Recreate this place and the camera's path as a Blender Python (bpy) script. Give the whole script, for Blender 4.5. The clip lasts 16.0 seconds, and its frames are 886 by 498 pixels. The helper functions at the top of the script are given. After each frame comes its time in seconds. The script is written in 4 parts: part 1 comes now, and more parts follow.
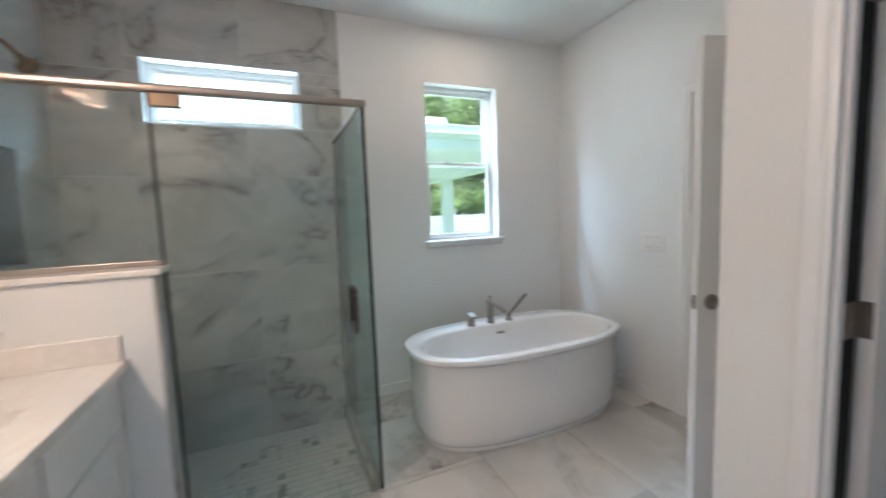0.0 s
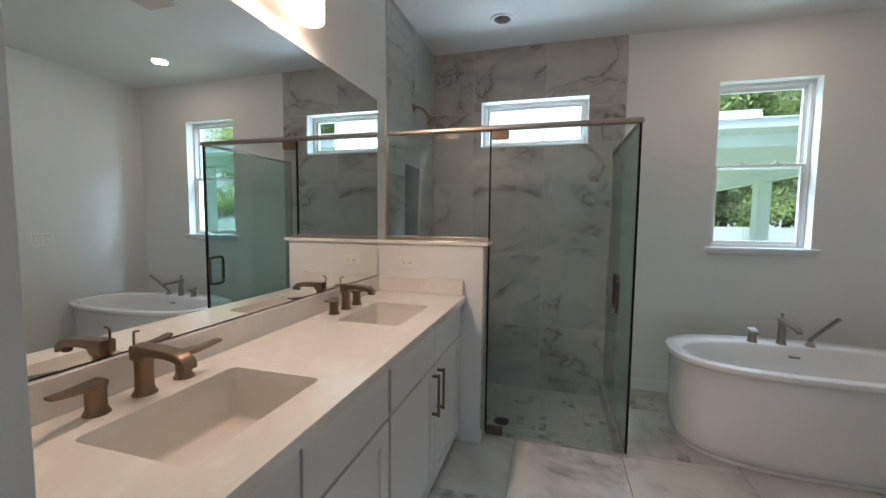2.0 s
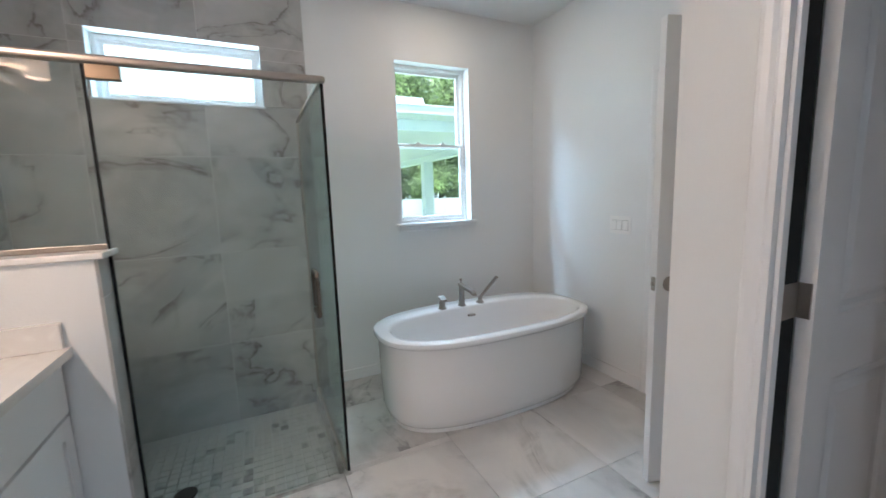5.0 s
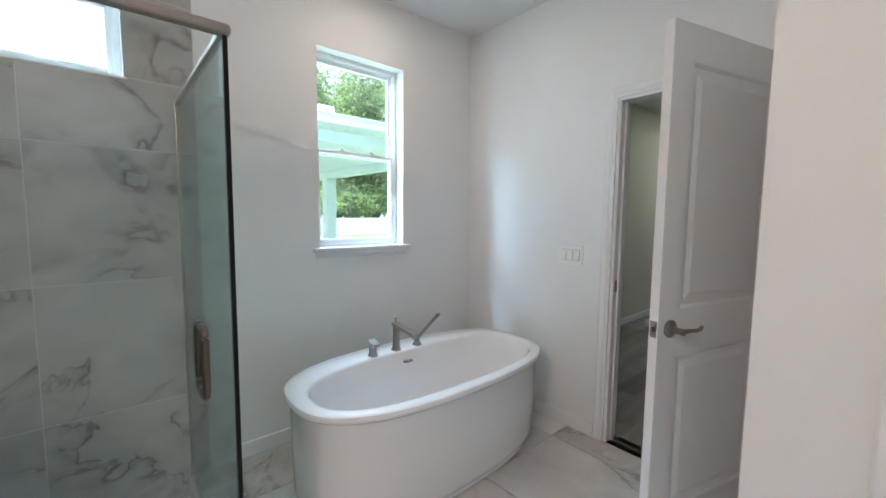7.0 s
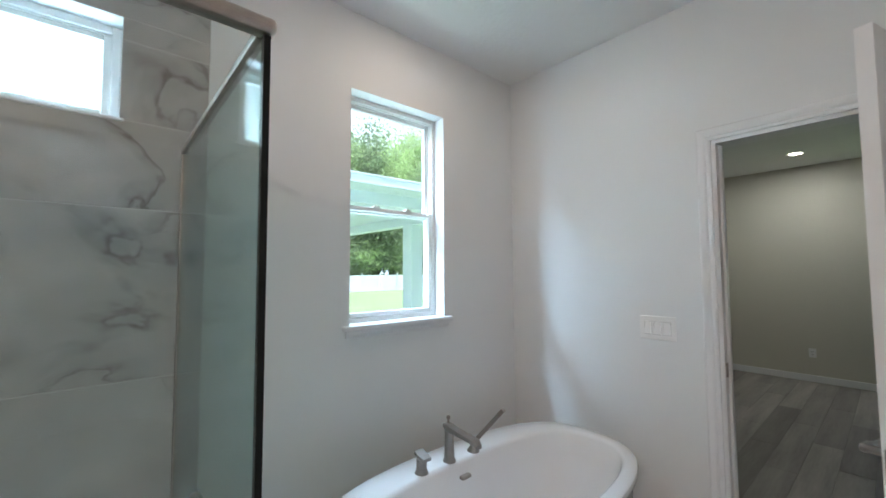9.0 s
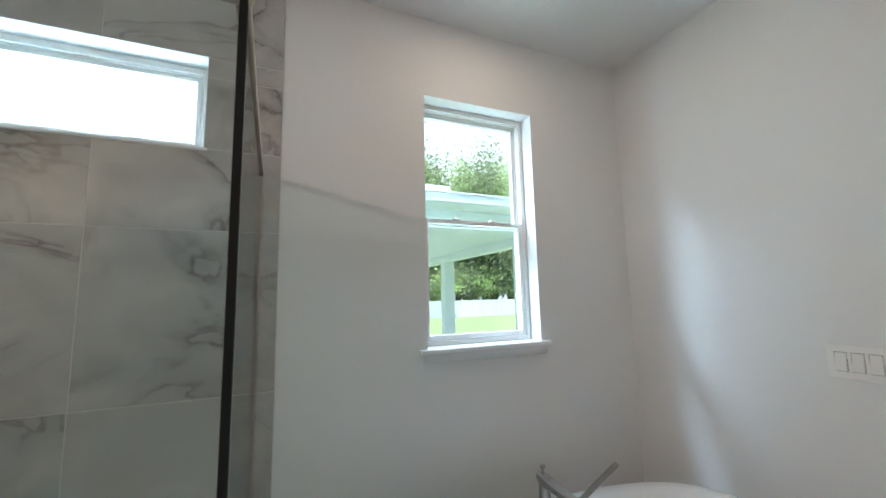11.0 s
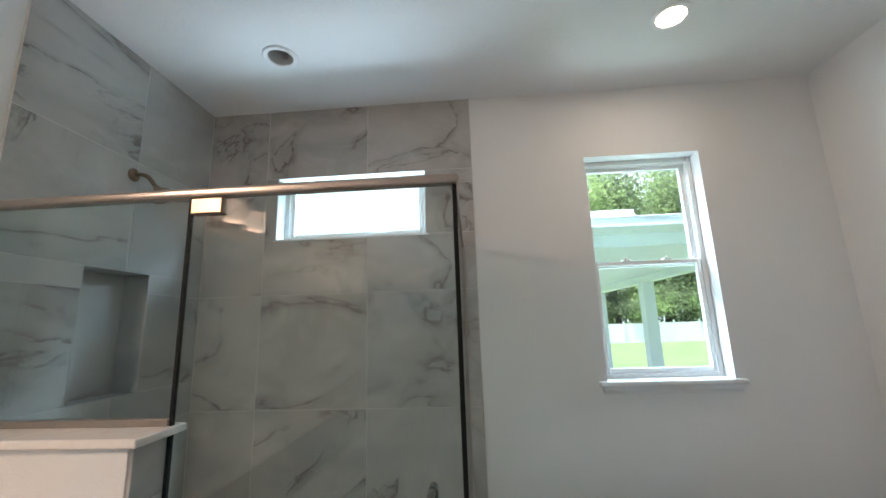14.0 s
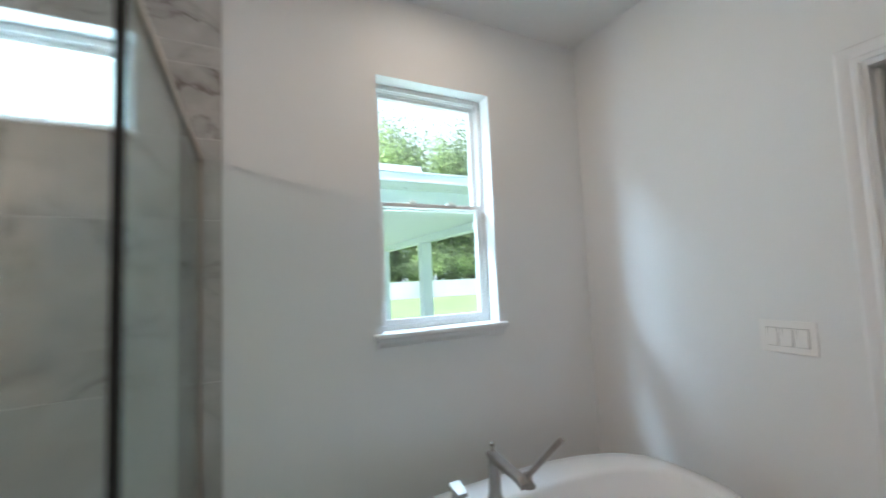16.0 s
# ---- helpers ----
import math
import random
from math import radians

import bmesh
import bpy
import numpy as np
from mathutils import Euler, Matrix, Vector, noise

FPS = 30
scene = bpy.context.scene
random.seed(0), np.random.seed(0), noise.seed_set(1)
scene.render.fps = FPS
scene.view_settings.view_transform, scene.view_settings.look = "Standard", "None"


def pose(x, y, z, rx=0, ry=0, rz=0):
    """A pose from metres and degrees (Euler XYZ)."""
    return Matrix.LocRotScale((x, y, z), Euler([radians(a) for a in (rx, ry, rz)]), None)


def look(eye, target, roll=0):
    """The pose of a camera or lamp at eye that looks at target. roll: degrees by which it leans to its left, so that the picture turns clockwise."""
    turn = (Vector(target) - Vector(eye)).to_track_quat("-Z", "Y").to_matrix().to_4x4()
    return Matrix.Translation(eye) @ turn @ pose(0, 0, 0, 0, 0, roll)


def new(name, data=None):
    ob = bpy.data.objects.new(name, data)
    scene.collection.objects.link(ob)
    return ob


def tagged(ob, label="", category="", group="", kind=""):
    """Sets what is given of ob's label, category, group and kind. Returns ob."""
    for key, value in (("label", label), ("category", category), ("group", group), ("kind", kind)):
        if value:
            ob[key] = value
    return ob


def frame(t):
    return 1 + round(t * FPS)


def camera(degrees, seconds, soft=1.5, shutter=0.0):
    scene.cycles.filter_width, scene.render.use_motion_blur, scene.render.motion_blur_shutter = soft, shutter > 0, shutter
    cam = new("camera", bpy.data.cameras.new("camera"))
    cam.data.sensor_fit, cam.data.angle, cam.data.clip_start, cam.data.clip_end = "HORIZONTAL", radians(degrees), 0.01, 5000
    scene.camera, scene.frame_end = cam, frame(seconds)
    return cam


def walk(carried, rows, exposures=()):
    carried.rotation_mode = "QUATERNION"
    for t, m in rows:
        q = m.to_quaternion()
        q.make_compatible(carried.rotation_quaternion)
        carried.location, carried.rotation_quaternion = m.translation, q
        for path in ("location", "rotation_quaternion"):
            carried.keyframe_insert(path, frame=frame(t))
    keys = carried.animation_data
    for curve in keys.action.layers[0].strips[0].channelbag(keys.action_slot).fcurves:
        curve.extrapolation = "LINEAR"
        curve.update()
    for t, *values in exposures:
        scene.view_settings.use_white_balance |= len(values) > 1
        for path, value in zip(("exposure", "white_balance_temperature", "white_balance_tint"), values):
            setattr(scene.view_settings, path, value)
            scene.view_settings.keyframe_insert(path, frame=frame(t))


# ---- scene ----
cam = camera(97.2, 16.0, shutter=0.4)
PATH = [
    (0, (0.777, 0.942, 1.37), (1.553, 2.776, 1.183), -2.1),
    (0.5, (0.727, 0.779, 1.358), (0.804, 2.77, 1.187), -1.7),
    (1, (0.694, 0.603, 1.355), (0.292, 2.557, 1.214), -0.5),
    (1.5, (0.703, 0.488, 1.339), (0.177, 2.412, 1.193), 0.5),
    (2, (0.745, 0.417, 1.33), (0.198, 2.335, 1.182), 0.6),
    (2.5, (0.753, 0.405, 1.335), (0.288, 2.345, 1.194), 0.0),
    (3, (0.739, 0.435, 1.342), (0.475, 2.412, 1.195), -1.1),
    (3.5, (0.761, 0.517, 1.355), (0.801, 2.509, 1.184), -2.1),
    (4, (0.791, 0.664, 1.361), (1.158, 2.619, 1.156), -2.7),
    (4.5, (0.837, 0.826, 1.362), (1.477, 2.706, 1.125), -2.6),
    (5, (0.865, 0.929, 1.363), (1.714, 2.719, 1.088), -1.9),
    (5.2, (0.863, 0.957, 1.356), (1.783, 2.71, 1.069), -1.5),
    (7.3, (0.919, 1.563, 1.357), (2.252, 3.048, 1.219), 0.8),
    (7.5, (0.942, 1.619, 1.374), (2.294, 3.09, 1.273), 0.8),
    (8, (0.963, 1.792, 1.39), (2.327, 3.255, 1.395), 0.6),
    (8.5, (0.96, 1.935, 1.411), (2.309, 3.41, 1.487), 0.2),
    (9, (0.958, 2.008, 1.416), (2.262, 3.52, 1.529), -0.3),
    (9.2, (0.973, 2.043, 1.429), (2.264, 3.566, 1.537), -0.5),
    (11.3, (1.239, 2.111, 1.375), (1.985, 3.95, 1.624), -1.6),
    (11.5, (1.149, 2.086, 1.428), (1.876, 3.937, 1.64), -1.7),
    (12, (1.104, 1.971, 1.42), (1.633, 3.886, 1.65), -1.4),
    (12.5, (1.113, 1.867, 1.442), (1.388, 3.83, 1.707), -1.2),
    (13, (1.174, 1.781, 1.448), (1.224, 3.758, 1.751), -1.2),
    (13.5, (1.205, 1.688, 1.452), (1.101, 3.656, 1.792), -1.4),
    (14, (1.208, 1.668, 1.454), (1.075, 3.627, 1.835), -1.9),
    (14.5, (1.191, 1.717, 1.455), (1.13, 3.677, 1.851), -2.3),
    (15, (1.133, 1.82, 1.463), (1.279, 3.782, 1.824), -3.2),
    (15.5, (1.152, 1.915, 1.427), (1.631, 3.841, 1.675), -3.2),
    (16, (1.344, 2.066, 1.394), (2.225, 3.857, 1.534), -2.4),
]
walk(cam, [(t, look(eye, target, roll)) for t, eye, target, roll in PATH], [(t, e, k, 7) for t, e, k in ((0, 1.27, 5450), (0.5, 0.97, 5600), (1, 0.7, 5700), (2, 0.72, 5700), (3, 0.69, 5700), (3.5, 0.7, 5650), (4.2, 1.03, 5400), (5, 1.26, 5300), (7.5, 1.36, 5350), (8.5, 1.22, 5350), (9, 1.16, 5350), (11.5, 1.0, 5600), (14.5, 1.02, 5650), (16, 1.1, 5480))])

# ---- world, sun, lights ----
world = bpy.data.worlds.new("sky")
scene.world = world
world.use_nodes = True
wn = world.node_tree.nodes
sky = wn.new("ShaderNodeTexSky")
sky.sky_type = "NISHITA"
sky.sun_disc = False
sky.dust_density, sky.air_density = 8.0, 1.0
sky.sun_elevation, sky.sun_rotation = radians(80), radians(211)
world.node_tree.links.new(sky.outputs[0], wn["Background"].inputs[0])
wn["Background"].inputs[1].default_value = 0.15


def lamp(name, kind, m, power, colour, **kw):
    d = bpy.data.lights.new(name, kind)
    d.energy, d.color = power, colour
    if kind == "AREA":
        d.shape = kw.get("shape", "RECTANGLE")
        d.size = kw.get("w", 0.1)
        d.size_y = kw.get("h", d.size)
    if kind == "SUN":
        d.angle = radians(0.5)
    if kind == "POINT":
        d.shadow_soft_size = kw.get("r", 0.03)
    o = new(name, d)
    o.matrix_world = m
    return o


lamp("sun", "SUN", look((-0.9, -1.5, 10.0), (0, 0, 0)), 5.0, (1.0, 0.95, 0.87))
lamp("window_daylight", "AREA", look((2.62, 4.65, 3.1), (2.0, 3.6, 1.75)), 52, (0.74, 0.9, 1.0), w=1.1, h=0.5)
# unseen fill lamp below the sill, boosting the lawn's bounced light
lamp("window_lawn_light", "AREA", look((2.5, 4.6, 0.62), (1.9, 3.2, 1.9)), 8, (0.84, 0.97, 0.9), w=1.0, h=0.5)
lamp("shower_window_daylight", "AREA", look((0.548, 4.5, 3.05), (0.548, 3.7, 2.1)), 125, (0.76, 0.92, 1.0), w=1.1, h=0.4)
# unseen fill lamp below the transom, boosting light off the stucco
lamp("shower_window_stucco_light", "AREA", look((0.548, 4.45, 1.62), (0.548, 3.4, 2.1)), 14, (0.8, 0.94, 1.0), w=0.9, h=0.4)
lamp("tub_downlight", "AREA", look((2.136, 3.225, 2.73), (2.136, 3.225, 0)), 1.35, (1.0, 0.68, 0.46), w=0.12, shape="DISK")
lamp("bedroom_downlight", "AREA", look((6.93, 2.71, 2.73), (6.93, 2.71, 0)), 5, (1.0, 0.88, 0.7), w=0.12, shape="DISK")
# added fill lamp in the unseen passage, brightening partition and doors
lamp("hall_downlight", "AREA", look((0.55, -0.9, 2.73), (0.55, -0.9, 0)), 4.5, (0.95, 0.97, 1.0), w=0.12, shape="DISK")
for k in range(3):
    lamp("vanity_bulb", "POINT", pose(-0.235, 1.36 + 0.245 * k, 2.175), 0.15, (1.0, 0.58, 0.36), r=0.03)
    lamp("vanity_shade_opening", "AREA", look((-0.235, 1.36 + 0.245 * k, 2.19), (1.0, 1.36 + 0.245 * k, 0.9)), 2.5, (1.0, 0.69, 0.48), w=0.09, shape="DISK")


# ---- materials ----
def mat(name, colour, rough=0.5, metal=0.0, vary=0.04, scale=6.0, bump=0.0, bscale=80.0, spec=0.5, per_piece=0.0, stretch=(1, 1, 1)):
    """A paint, metal or plastic: large soft stains, fine grain and relief."""
    m = bpy.data.materials.new(name)
    m.use_nodes = True
    n, l = m.node_tree.nodes, m.node_tree.links
    b = n["Principled BSDF"]
    b.inputs["Roughness"].default_value, b.inputs["Metallic"].default_value = rough, metal
    b.inputs["Specular IOR Level"].default_value = spec
    co = n.new("ShaderNodeNewGeometry")
    big, fine = n.new("ShaderNodeTexNoise"), n.new("ShaderNodeTexNoise")
    big.inputs["Scale"].default_value, fine.inputs["Scale"].default_value = scale, bscale
    big.inputs["Detail"].default_value, fine.inputs["Detail"].default_value = 4, 3
    mp = n.new("ShaderNodeMapping")
    mp.inputs["Scale"].default_value = stretch
    l.new(co.outputs["Position"], mp.inputs["Vector"])
    l.new(mp.outputs[0], big.inputs["Vector"]), l.new(mp.outputs[0], fine.inputs["Vector"])
    hsv = n.new("ShaderNodeHueSaturation")
    hsv.inputs["Color"].default_value = (*colour, 1)
    mr = n.new("ShaderNodeMapRange")
    mr.inputs["From Min"].default_value, mr.inputs["From Max"].default_value = 0.25, 0.75
    mr.inputs["To Min"].default_value, mr.inputs["To Max"].default_value = 1 - vary, 1 + vary
    add = n.new("ShaderNodeMath")
    add.operation = "MULTIPLY_ADD"
    add.inputs[1].default_value, add.inputs[2].default_value = 0.3, 0
    l.new(fine.outputs["Fac"], add.inputs[0])
    s2 = n.new("ShaderNodeMath")
    s2.operation = "ADD"
    s3 = n.new("ShaderNodeMath")
    s3.operation = "SUBTRACT"
    s3.inputs[1].default_value = 0.15
    l.new(big.outputs["Fac"], s2.inputs[0]), l.new(add.outputs[0], s2.inputs[1])
    l.new(s2.outputs[0], s3.inputs[0]), l.new(s3.outputs[0], mr.inputs["Value"])
    if per_piece:
        oi, mr2, mul = n.new("ShaderNodeObjectInfo"), n.new("ShaderNodeMapRange"), n.new("ShaderNodeMath")
        mr2.inputs["To Min"].default_value, mr2.inputs["To Max"].default_value = 1 - per_piece, 1 + per_piece
        mul.operation = "MULTIPLY"
        l.new(oi.outputs["Random"], mr2.inputs["Value"])
        l.new(mr.outputs[0], mul.inputs[0]), l.new(mr2.outputs[0], mul.inputs[1]), l.new(mul.outputs[0], hsv.inputs["Value"])
    else:
        l.new(mr.outputs[0], hsv.inputs["Value"])
    l.new(hsv.outputs[0], b.inputs["Base Color"])
    if bump:
        bp = n.new("ShaderNodeBump")
        bp.inputs["Strength"].default_value, bp.inputs["Distance"].default_value = bump, 0.004
        l.new(fine.outputs["Fac"], bp.inputs["Height"]), l.new(bp.outputs[0], b.inputs["Normal"])
    return m


def marble(name, light, dark, vein, rough, scale=2.2, veins=0.5, wash=(0.42, 0.66), smudge=0.45):
    """Veined stone: soft cloudy washes and thin broken veins, shifted from tile to tile."""
    m = bpy.data.materials.new(name)
    m.use_nodes = True
    n, l = m.node_tree.nodes, m.node_tree.links
    b = n["Principled BSDF"]
    b.inputs["Roughness"].default_value = rough
    co, oi = n.new("ShaderNodeNewGeometry"), n.new("ShaderNodeObjectInfo")
    sh, ad = n.new("ShaderNodeVectorMath"), n.new("ShaderNodeVectorMath")
    sh.operation, ad.operation = "MULTIPLY", "ADD"
    sh.inputs[1].default_value = (37.0, 23.0, 51.0)
    l.new(oi.outputs["Random"], sh.inputs[0])
    l.new(co.outputs["Position"], ad.inputs[0]), l.new(sh.outputs[0], ad.inputs[1])

    def noise_tex(s, d, dist, r=0.55):
        t = n.new("ShaderNodeTexNoise")
        t.inputs["Scale"].default_value, t.inputs["Detail"].default_value = s, d
        t.inputs["Distortion"].default_value, t.inputs["Roughness"].default_value = dist, r
        l.new(ad.outputs[0], t.inputs["Vector"])
        return t

    def ramp(src, stops):
        r = n.new("ShaderNodeValToRGB")
        e = r.color_ramp.elements
        e[0].position, e[0].color = stops[0][0], (*[stops[0][1]] * 3, 1)
        e[1].position, e[1].color = stops[-1][0], (*[stops[-1][1]] * 3, 1)
        for p, v in stops[1:-1]:
            k = e.new(p)
            k.color = (v, v, v, 1)
        l.new(src, r.inputs[0])
        return r

    def mix(f, a, c, am=None):
        x = n.new("ShaderNodeMixRGB")
        if am is None:
            l.new(f, x.inputs[0])
        else:
            mu = n.new("ShaderNodeMath")
            mu.operation = "MULTIPLY"
            mu.inputs[1].default_value = am
            l.new(f, mu.inputs[0]), l.new(mu.outputs[0], x.inputs[0])
        for i, v in ((1, a), (2, c)):
            if isinstance(v, tuple):
                x.inputs[i].default_value = (*v, 1)
            else:
                l.new(v, x.inputs[i])
        return x.outputs[0]

    mp = n.new("ShaderNodeMapping")
    mp.inputs["Rotation"].default_value, mp.inputs["Scale"].default_value = (0.5, 0.6, 0.7), (1.0, 0.6, 1.35)
    l.new(ad.outputs[0], mp.inputs["Vector"])

    def drift(s2, d, dist, r=0.55):
        t = noise_tex(s2, d, dist, r)
        l.new(mp.outputs[0], t.inputs["Vector"])
        return t.outputs["Fac"]

    def times(a, c2):
        x = n.new("ShaderNodeMath")
        x.operation = "MULTIPLY"
        l.new(a.outputs[0], x.inputs[0]), l.new(c2.outputs[0], x.inputs[1])
        return x

    cloud = ramp(drift(scale * 0.8, 5, 0.8), [(wash[0], 0), (wash[1], 1)])
    pale = ramp(drift(scale * 1.5, 6, 1.6, 0.5), [(0.5, 0), (0.7, 1)])
    band = drift(scale * 0.62, 7, 1.1, 0.56)
    soft = ramp(band, [(0.44, 0), (0.497, 1), (0.506, 0.5), (0.6, 0)])
    thin = ramp(band, [(0.491, 0), (0.498, 1), (0.502, 1), (0.508, 0)])
    here = ramp(drift(scale * 0.75, 3, 0.4), [(0.4, 0), (0.52, 1)])
    broken = ramp(noise_tex(scale * 3.2, 5, 0.8, 0.6).outputs["Fac"], [(0.36, 0.15), (0.6, 1)])
    grain = ramp(noise_tex(scale * 22, 4, 0.0).outputs["Fac"], [(0.3, 0), (0.7, 1)])
    c = mix(cloud.outputs[0], light, dark)
    c = mix(pale.outputs[0], c, tuple(min(0.9, v * 1.16) for v in light), 0.5)
    c = mix(grain.outputs[0], c, dark, 0.04)
    c = mix(times(times(soft, here), broken).outputs[0], c, vein, smudge)
    c = mix(times(times(thin, here), broken).outputs[0], c, vein, veins)
    l.new(c, b.inputs["Base Color"])
    return m


def glass(name, tint):
    """Clear glass: tinted, with a sheen that grows towards grazing views."""
    m = bpy.data.materials.new(name)
    m.use_nodes = True
    n, l = m.node_tree.nodes, m.node_tree.links
    n.remove(n["Principled BSDF"])
    tr, gl, mx, lw, pw, ma = (n.new(k) for k in ("ShaderNodeBsdfTransparent", "ShaderNodeBsdfGlossy", "ShaderNodeMixShader", "ShaderNodeLayerWeight", "ShaderNodeMath", "ShaderNodeMath"))
    tr.inputs[0].default_value = (*tint, 1)
    gl.inputs["Roughness"].default_value = 0.0
    lw.inputs[0].default_value = 0.5
    pw.operation, ma.operation = "POWER", "MULTIPLY_ADD"
    pw.inputs[1].default_value, ma.inputs[1].default_value, ma.inputs[2].default_value = 5.0, 0.9, 0.042
    l.new(lw.outputs["Facing"], pw.inputs[0]), l.new(pw.outputs[0], ma.inputs[0]), l.new(ma.outputs[0], mx.inputs[0])
    l.new(tr.outputs[0], mx.inputs[1]), l.new(gl.outputs[0], mx.inputs[2])
    l.new(mx.outputs[0], n["Material Output"].inputs[0])
    return m


def glow(name, colour, strength, base=(0.8, 0.8, 0.8)):
    m = mat(name, base, 0.4)
    b = m.node_tree.nodes["Principled BSDF"]
    b.inputs["Emission Color"].default_value = (*colour, 1)
    b.inputs["Emission Strength"].default_value = strength
    return m


PAINT = mat("wall_paint", (0.785, 0.8, 0.805), 0.6, vary=0.015, scale=1.5, bump=0.12, bscale=140)
CEIL = mat("ceiling_paint", (0.79, 0.8, 0.8), 0.8, vary=0.02, scale=2, bump=0.5, bscale=45)
TRIM = mat("trim_paint", (0.81, 0.82, 0.83), 0.35, vary=0.012, scale=3, bump=0.03)
CAB = mat("cabinet_paint", (0.755, 0.76, 0.765), 0.38, vary=0.012, scale=3, bump=0.03)
DARK = mat("dark_gap", (0.02, 0.02, 0.02), 0.8)
GROUT = mat("grout", (0.62, 0.62, 0.6), 0.85, vary=0.06, bump=0.3)
GROUT_W = mat("floor_grout", (0.64, 0.635, 0.62), 0.85, vary=0.06, bump=0.3)
WTILE = marble("wall_marble", (0.5, 0.495, 0.475), (0.37, 0.368, 0.356), (0.125, 0.105, 0.088), 0.38, 1.7, 0.8, wash=(0.38, 0.66), smudge=0.56)
FTILE = marble("floor_marble", (0.72, 0.705, 0.685), (0.52, 0.51, 0.5), (0.2, 0.195, 0.19), 0.2, 1.6, 0.55, wash=(0.4, 0.66), smudge=0.75)
MOSAIC = marble("mosaic_marble", (0.54, 0.535, 0.51), (0.24, 0.235, 0.225), (0.2, 0.19, 0.18), 0.4, 5.0, 0.1, wash=(0.53, 0.66), smudge=0.1)
QUARTZ = marble("quartz", (0.8, 0.775, 0.745), (0.79, 0.76, 0.73), (0.66, 0.62, 0.58), 0.12, 7.0, 0.3, smudge=0.1)
PORC = mat("sink_porcelain", (0.78, 0.75, 0.71), 0.15, vary=0.01)
ACRYL = mat("tub_acrylic", (0.85, 0.85, 0.85), 0.13, vary=0.008)
BRONZE = mat("champagne_bronze", (0.27, 0.2, 0.14), 0.3, 1.0, vary=0.05, scale=20, bump=0.02, bscale=300)
NICKEL = mat("brushed_nickel", (0.37, 0.34, 0.31), 0.3, 1.0, vary=0.05, scale=20, bump=0.02, bscale=300)
DARKBRONZE = mat("dark_bronze", (0.2, 0.165, 0.135), 0.32, 1.0, vary=0.06, scale=20, bump=0.02, bscale=300)
RAIL = mat("brushed_rail", (0.47, 0.41, 0.36), 0.34, 1.0, vary=0.05, scale=15, bump=0.02, bscale=300)
CHROME = mat("chrome", (0.75, 0.75, 0.76), 0.08, 1.0, vary=0.01)
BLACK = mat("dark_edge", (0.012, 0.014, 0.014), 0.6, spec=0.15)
RUBBER = mat("drain_dark", (0.05, 0.045, 0.04), 0.35, 0.6)
MIRROR = mat("mirror_silver", (0.86, 0.89, 0.88), 0.0, 1.0, vary=0.0)
GLASS = glass("shower_glass", (0.945, 0.98, 0.975))
GLASS_SIDE = glass("side_glass", (0.84, 0.935, 0.93))
PANE = glass("window_glass", (0.95, 0.98, 0.98))
VINYL = mat("window_vinyl", (0.83, 0.84, 0.83), 0.35, vary=0.01)
PLATE = mat("plate_plastic", (0.85, 0.85, 0.84), 0.3, vary=0.01)
PLANK = mat("grey_plank", (0.27, 0.25, 0.23), 0.38, vary=0.32, scale=9, bump=0.08, bscale=60, per_piece=0.34, stretch=(0.12, 1, 1))
STUCCO = mat("stucco", (0.82, 0.81, 0.78), 0.9, vary=0.03, scale=3, bump=1.0, bscale=35)
SOFFIT = mat("soffit", (0.72, 0.78, 0.8), 0.6, vary=0.02)
# white board, with the blue of skylit shade put into its colour
FASCIA = mat("fascia", (0.8, 0.85, 0.9), 0.4, vary=0.01)
SHINGLE = mat("roof_shingle", (0.62, 0.62, 0.6), 0.9, vary=0.2, scale=8)
GRASS = mat("grass", (0.16, 0.22, 0.09), 0.9, vary=0.3, scale=0.6, bump=0.8, bscale=20)
FENCE = mat("fence_vinyl", (0.8, 0.85, 0.92), 0.4, vary=0.02)
BARK = mat("bark", (0.13, 0.1, 0.08), 0.9, vary=0.3, bump=0.8, bscale=20)
LEAF = mat("leaves", (0.46, 0.57, 0.28), 0.6, vary=0.4, scale=0.8, bscale=3)
LEAF2 = mat("dark_leaves", (0.27, 0.33, 0.2), 0.6, vary=0.4, scale=0.8, bscale=3)
SHADE = glow("lamp_shade_glass", (1.0, 0.64, 0.41), 2.1, (0.85, 0.8, 0.75))
HAZE = glow("hazy_sky", (0.93, 0.97, 1.0), 0.9, (0.0, 0.0, 0.0))
GREYRING = mat("can_trim", (0.5, 0.5, 0.48), 0.4, vary=0.03)
LENS = glow("downlight_lens", (1.0, 0.8, 0.55), 9.0)
BEDPAINT = mat("bedroom_paint", (0.6, 0.585, 0.51), 0.6, vary=0.015, scale=1.5, bump=0.12, bscale=140)
for _p in (LEAF, LEAF2):
    _n, _l = _p.node_tree.nodes, _p.node_tree.links
    _b = _n["Principled BSDF"]
    _b.inputs["Specular IOR Level"].default_value = 0.2
    _t, _m = _n.new("ShaderNodeBsdfTranslucent"), _n.new("ShaderNodeMixShader")
    _l.new(_b.inputs["Base Color"].links[0].from_socket, _t.inputs[0])
    _m.inputs[0].default_value = 0.6
    _l.new(_b.outputs[0], _m.inputs[1]), _l.new(_t.outputs[0], _m.inputs[2])
    _l.new(_m.outputs[0], _n["Material Output"].inputs[0])


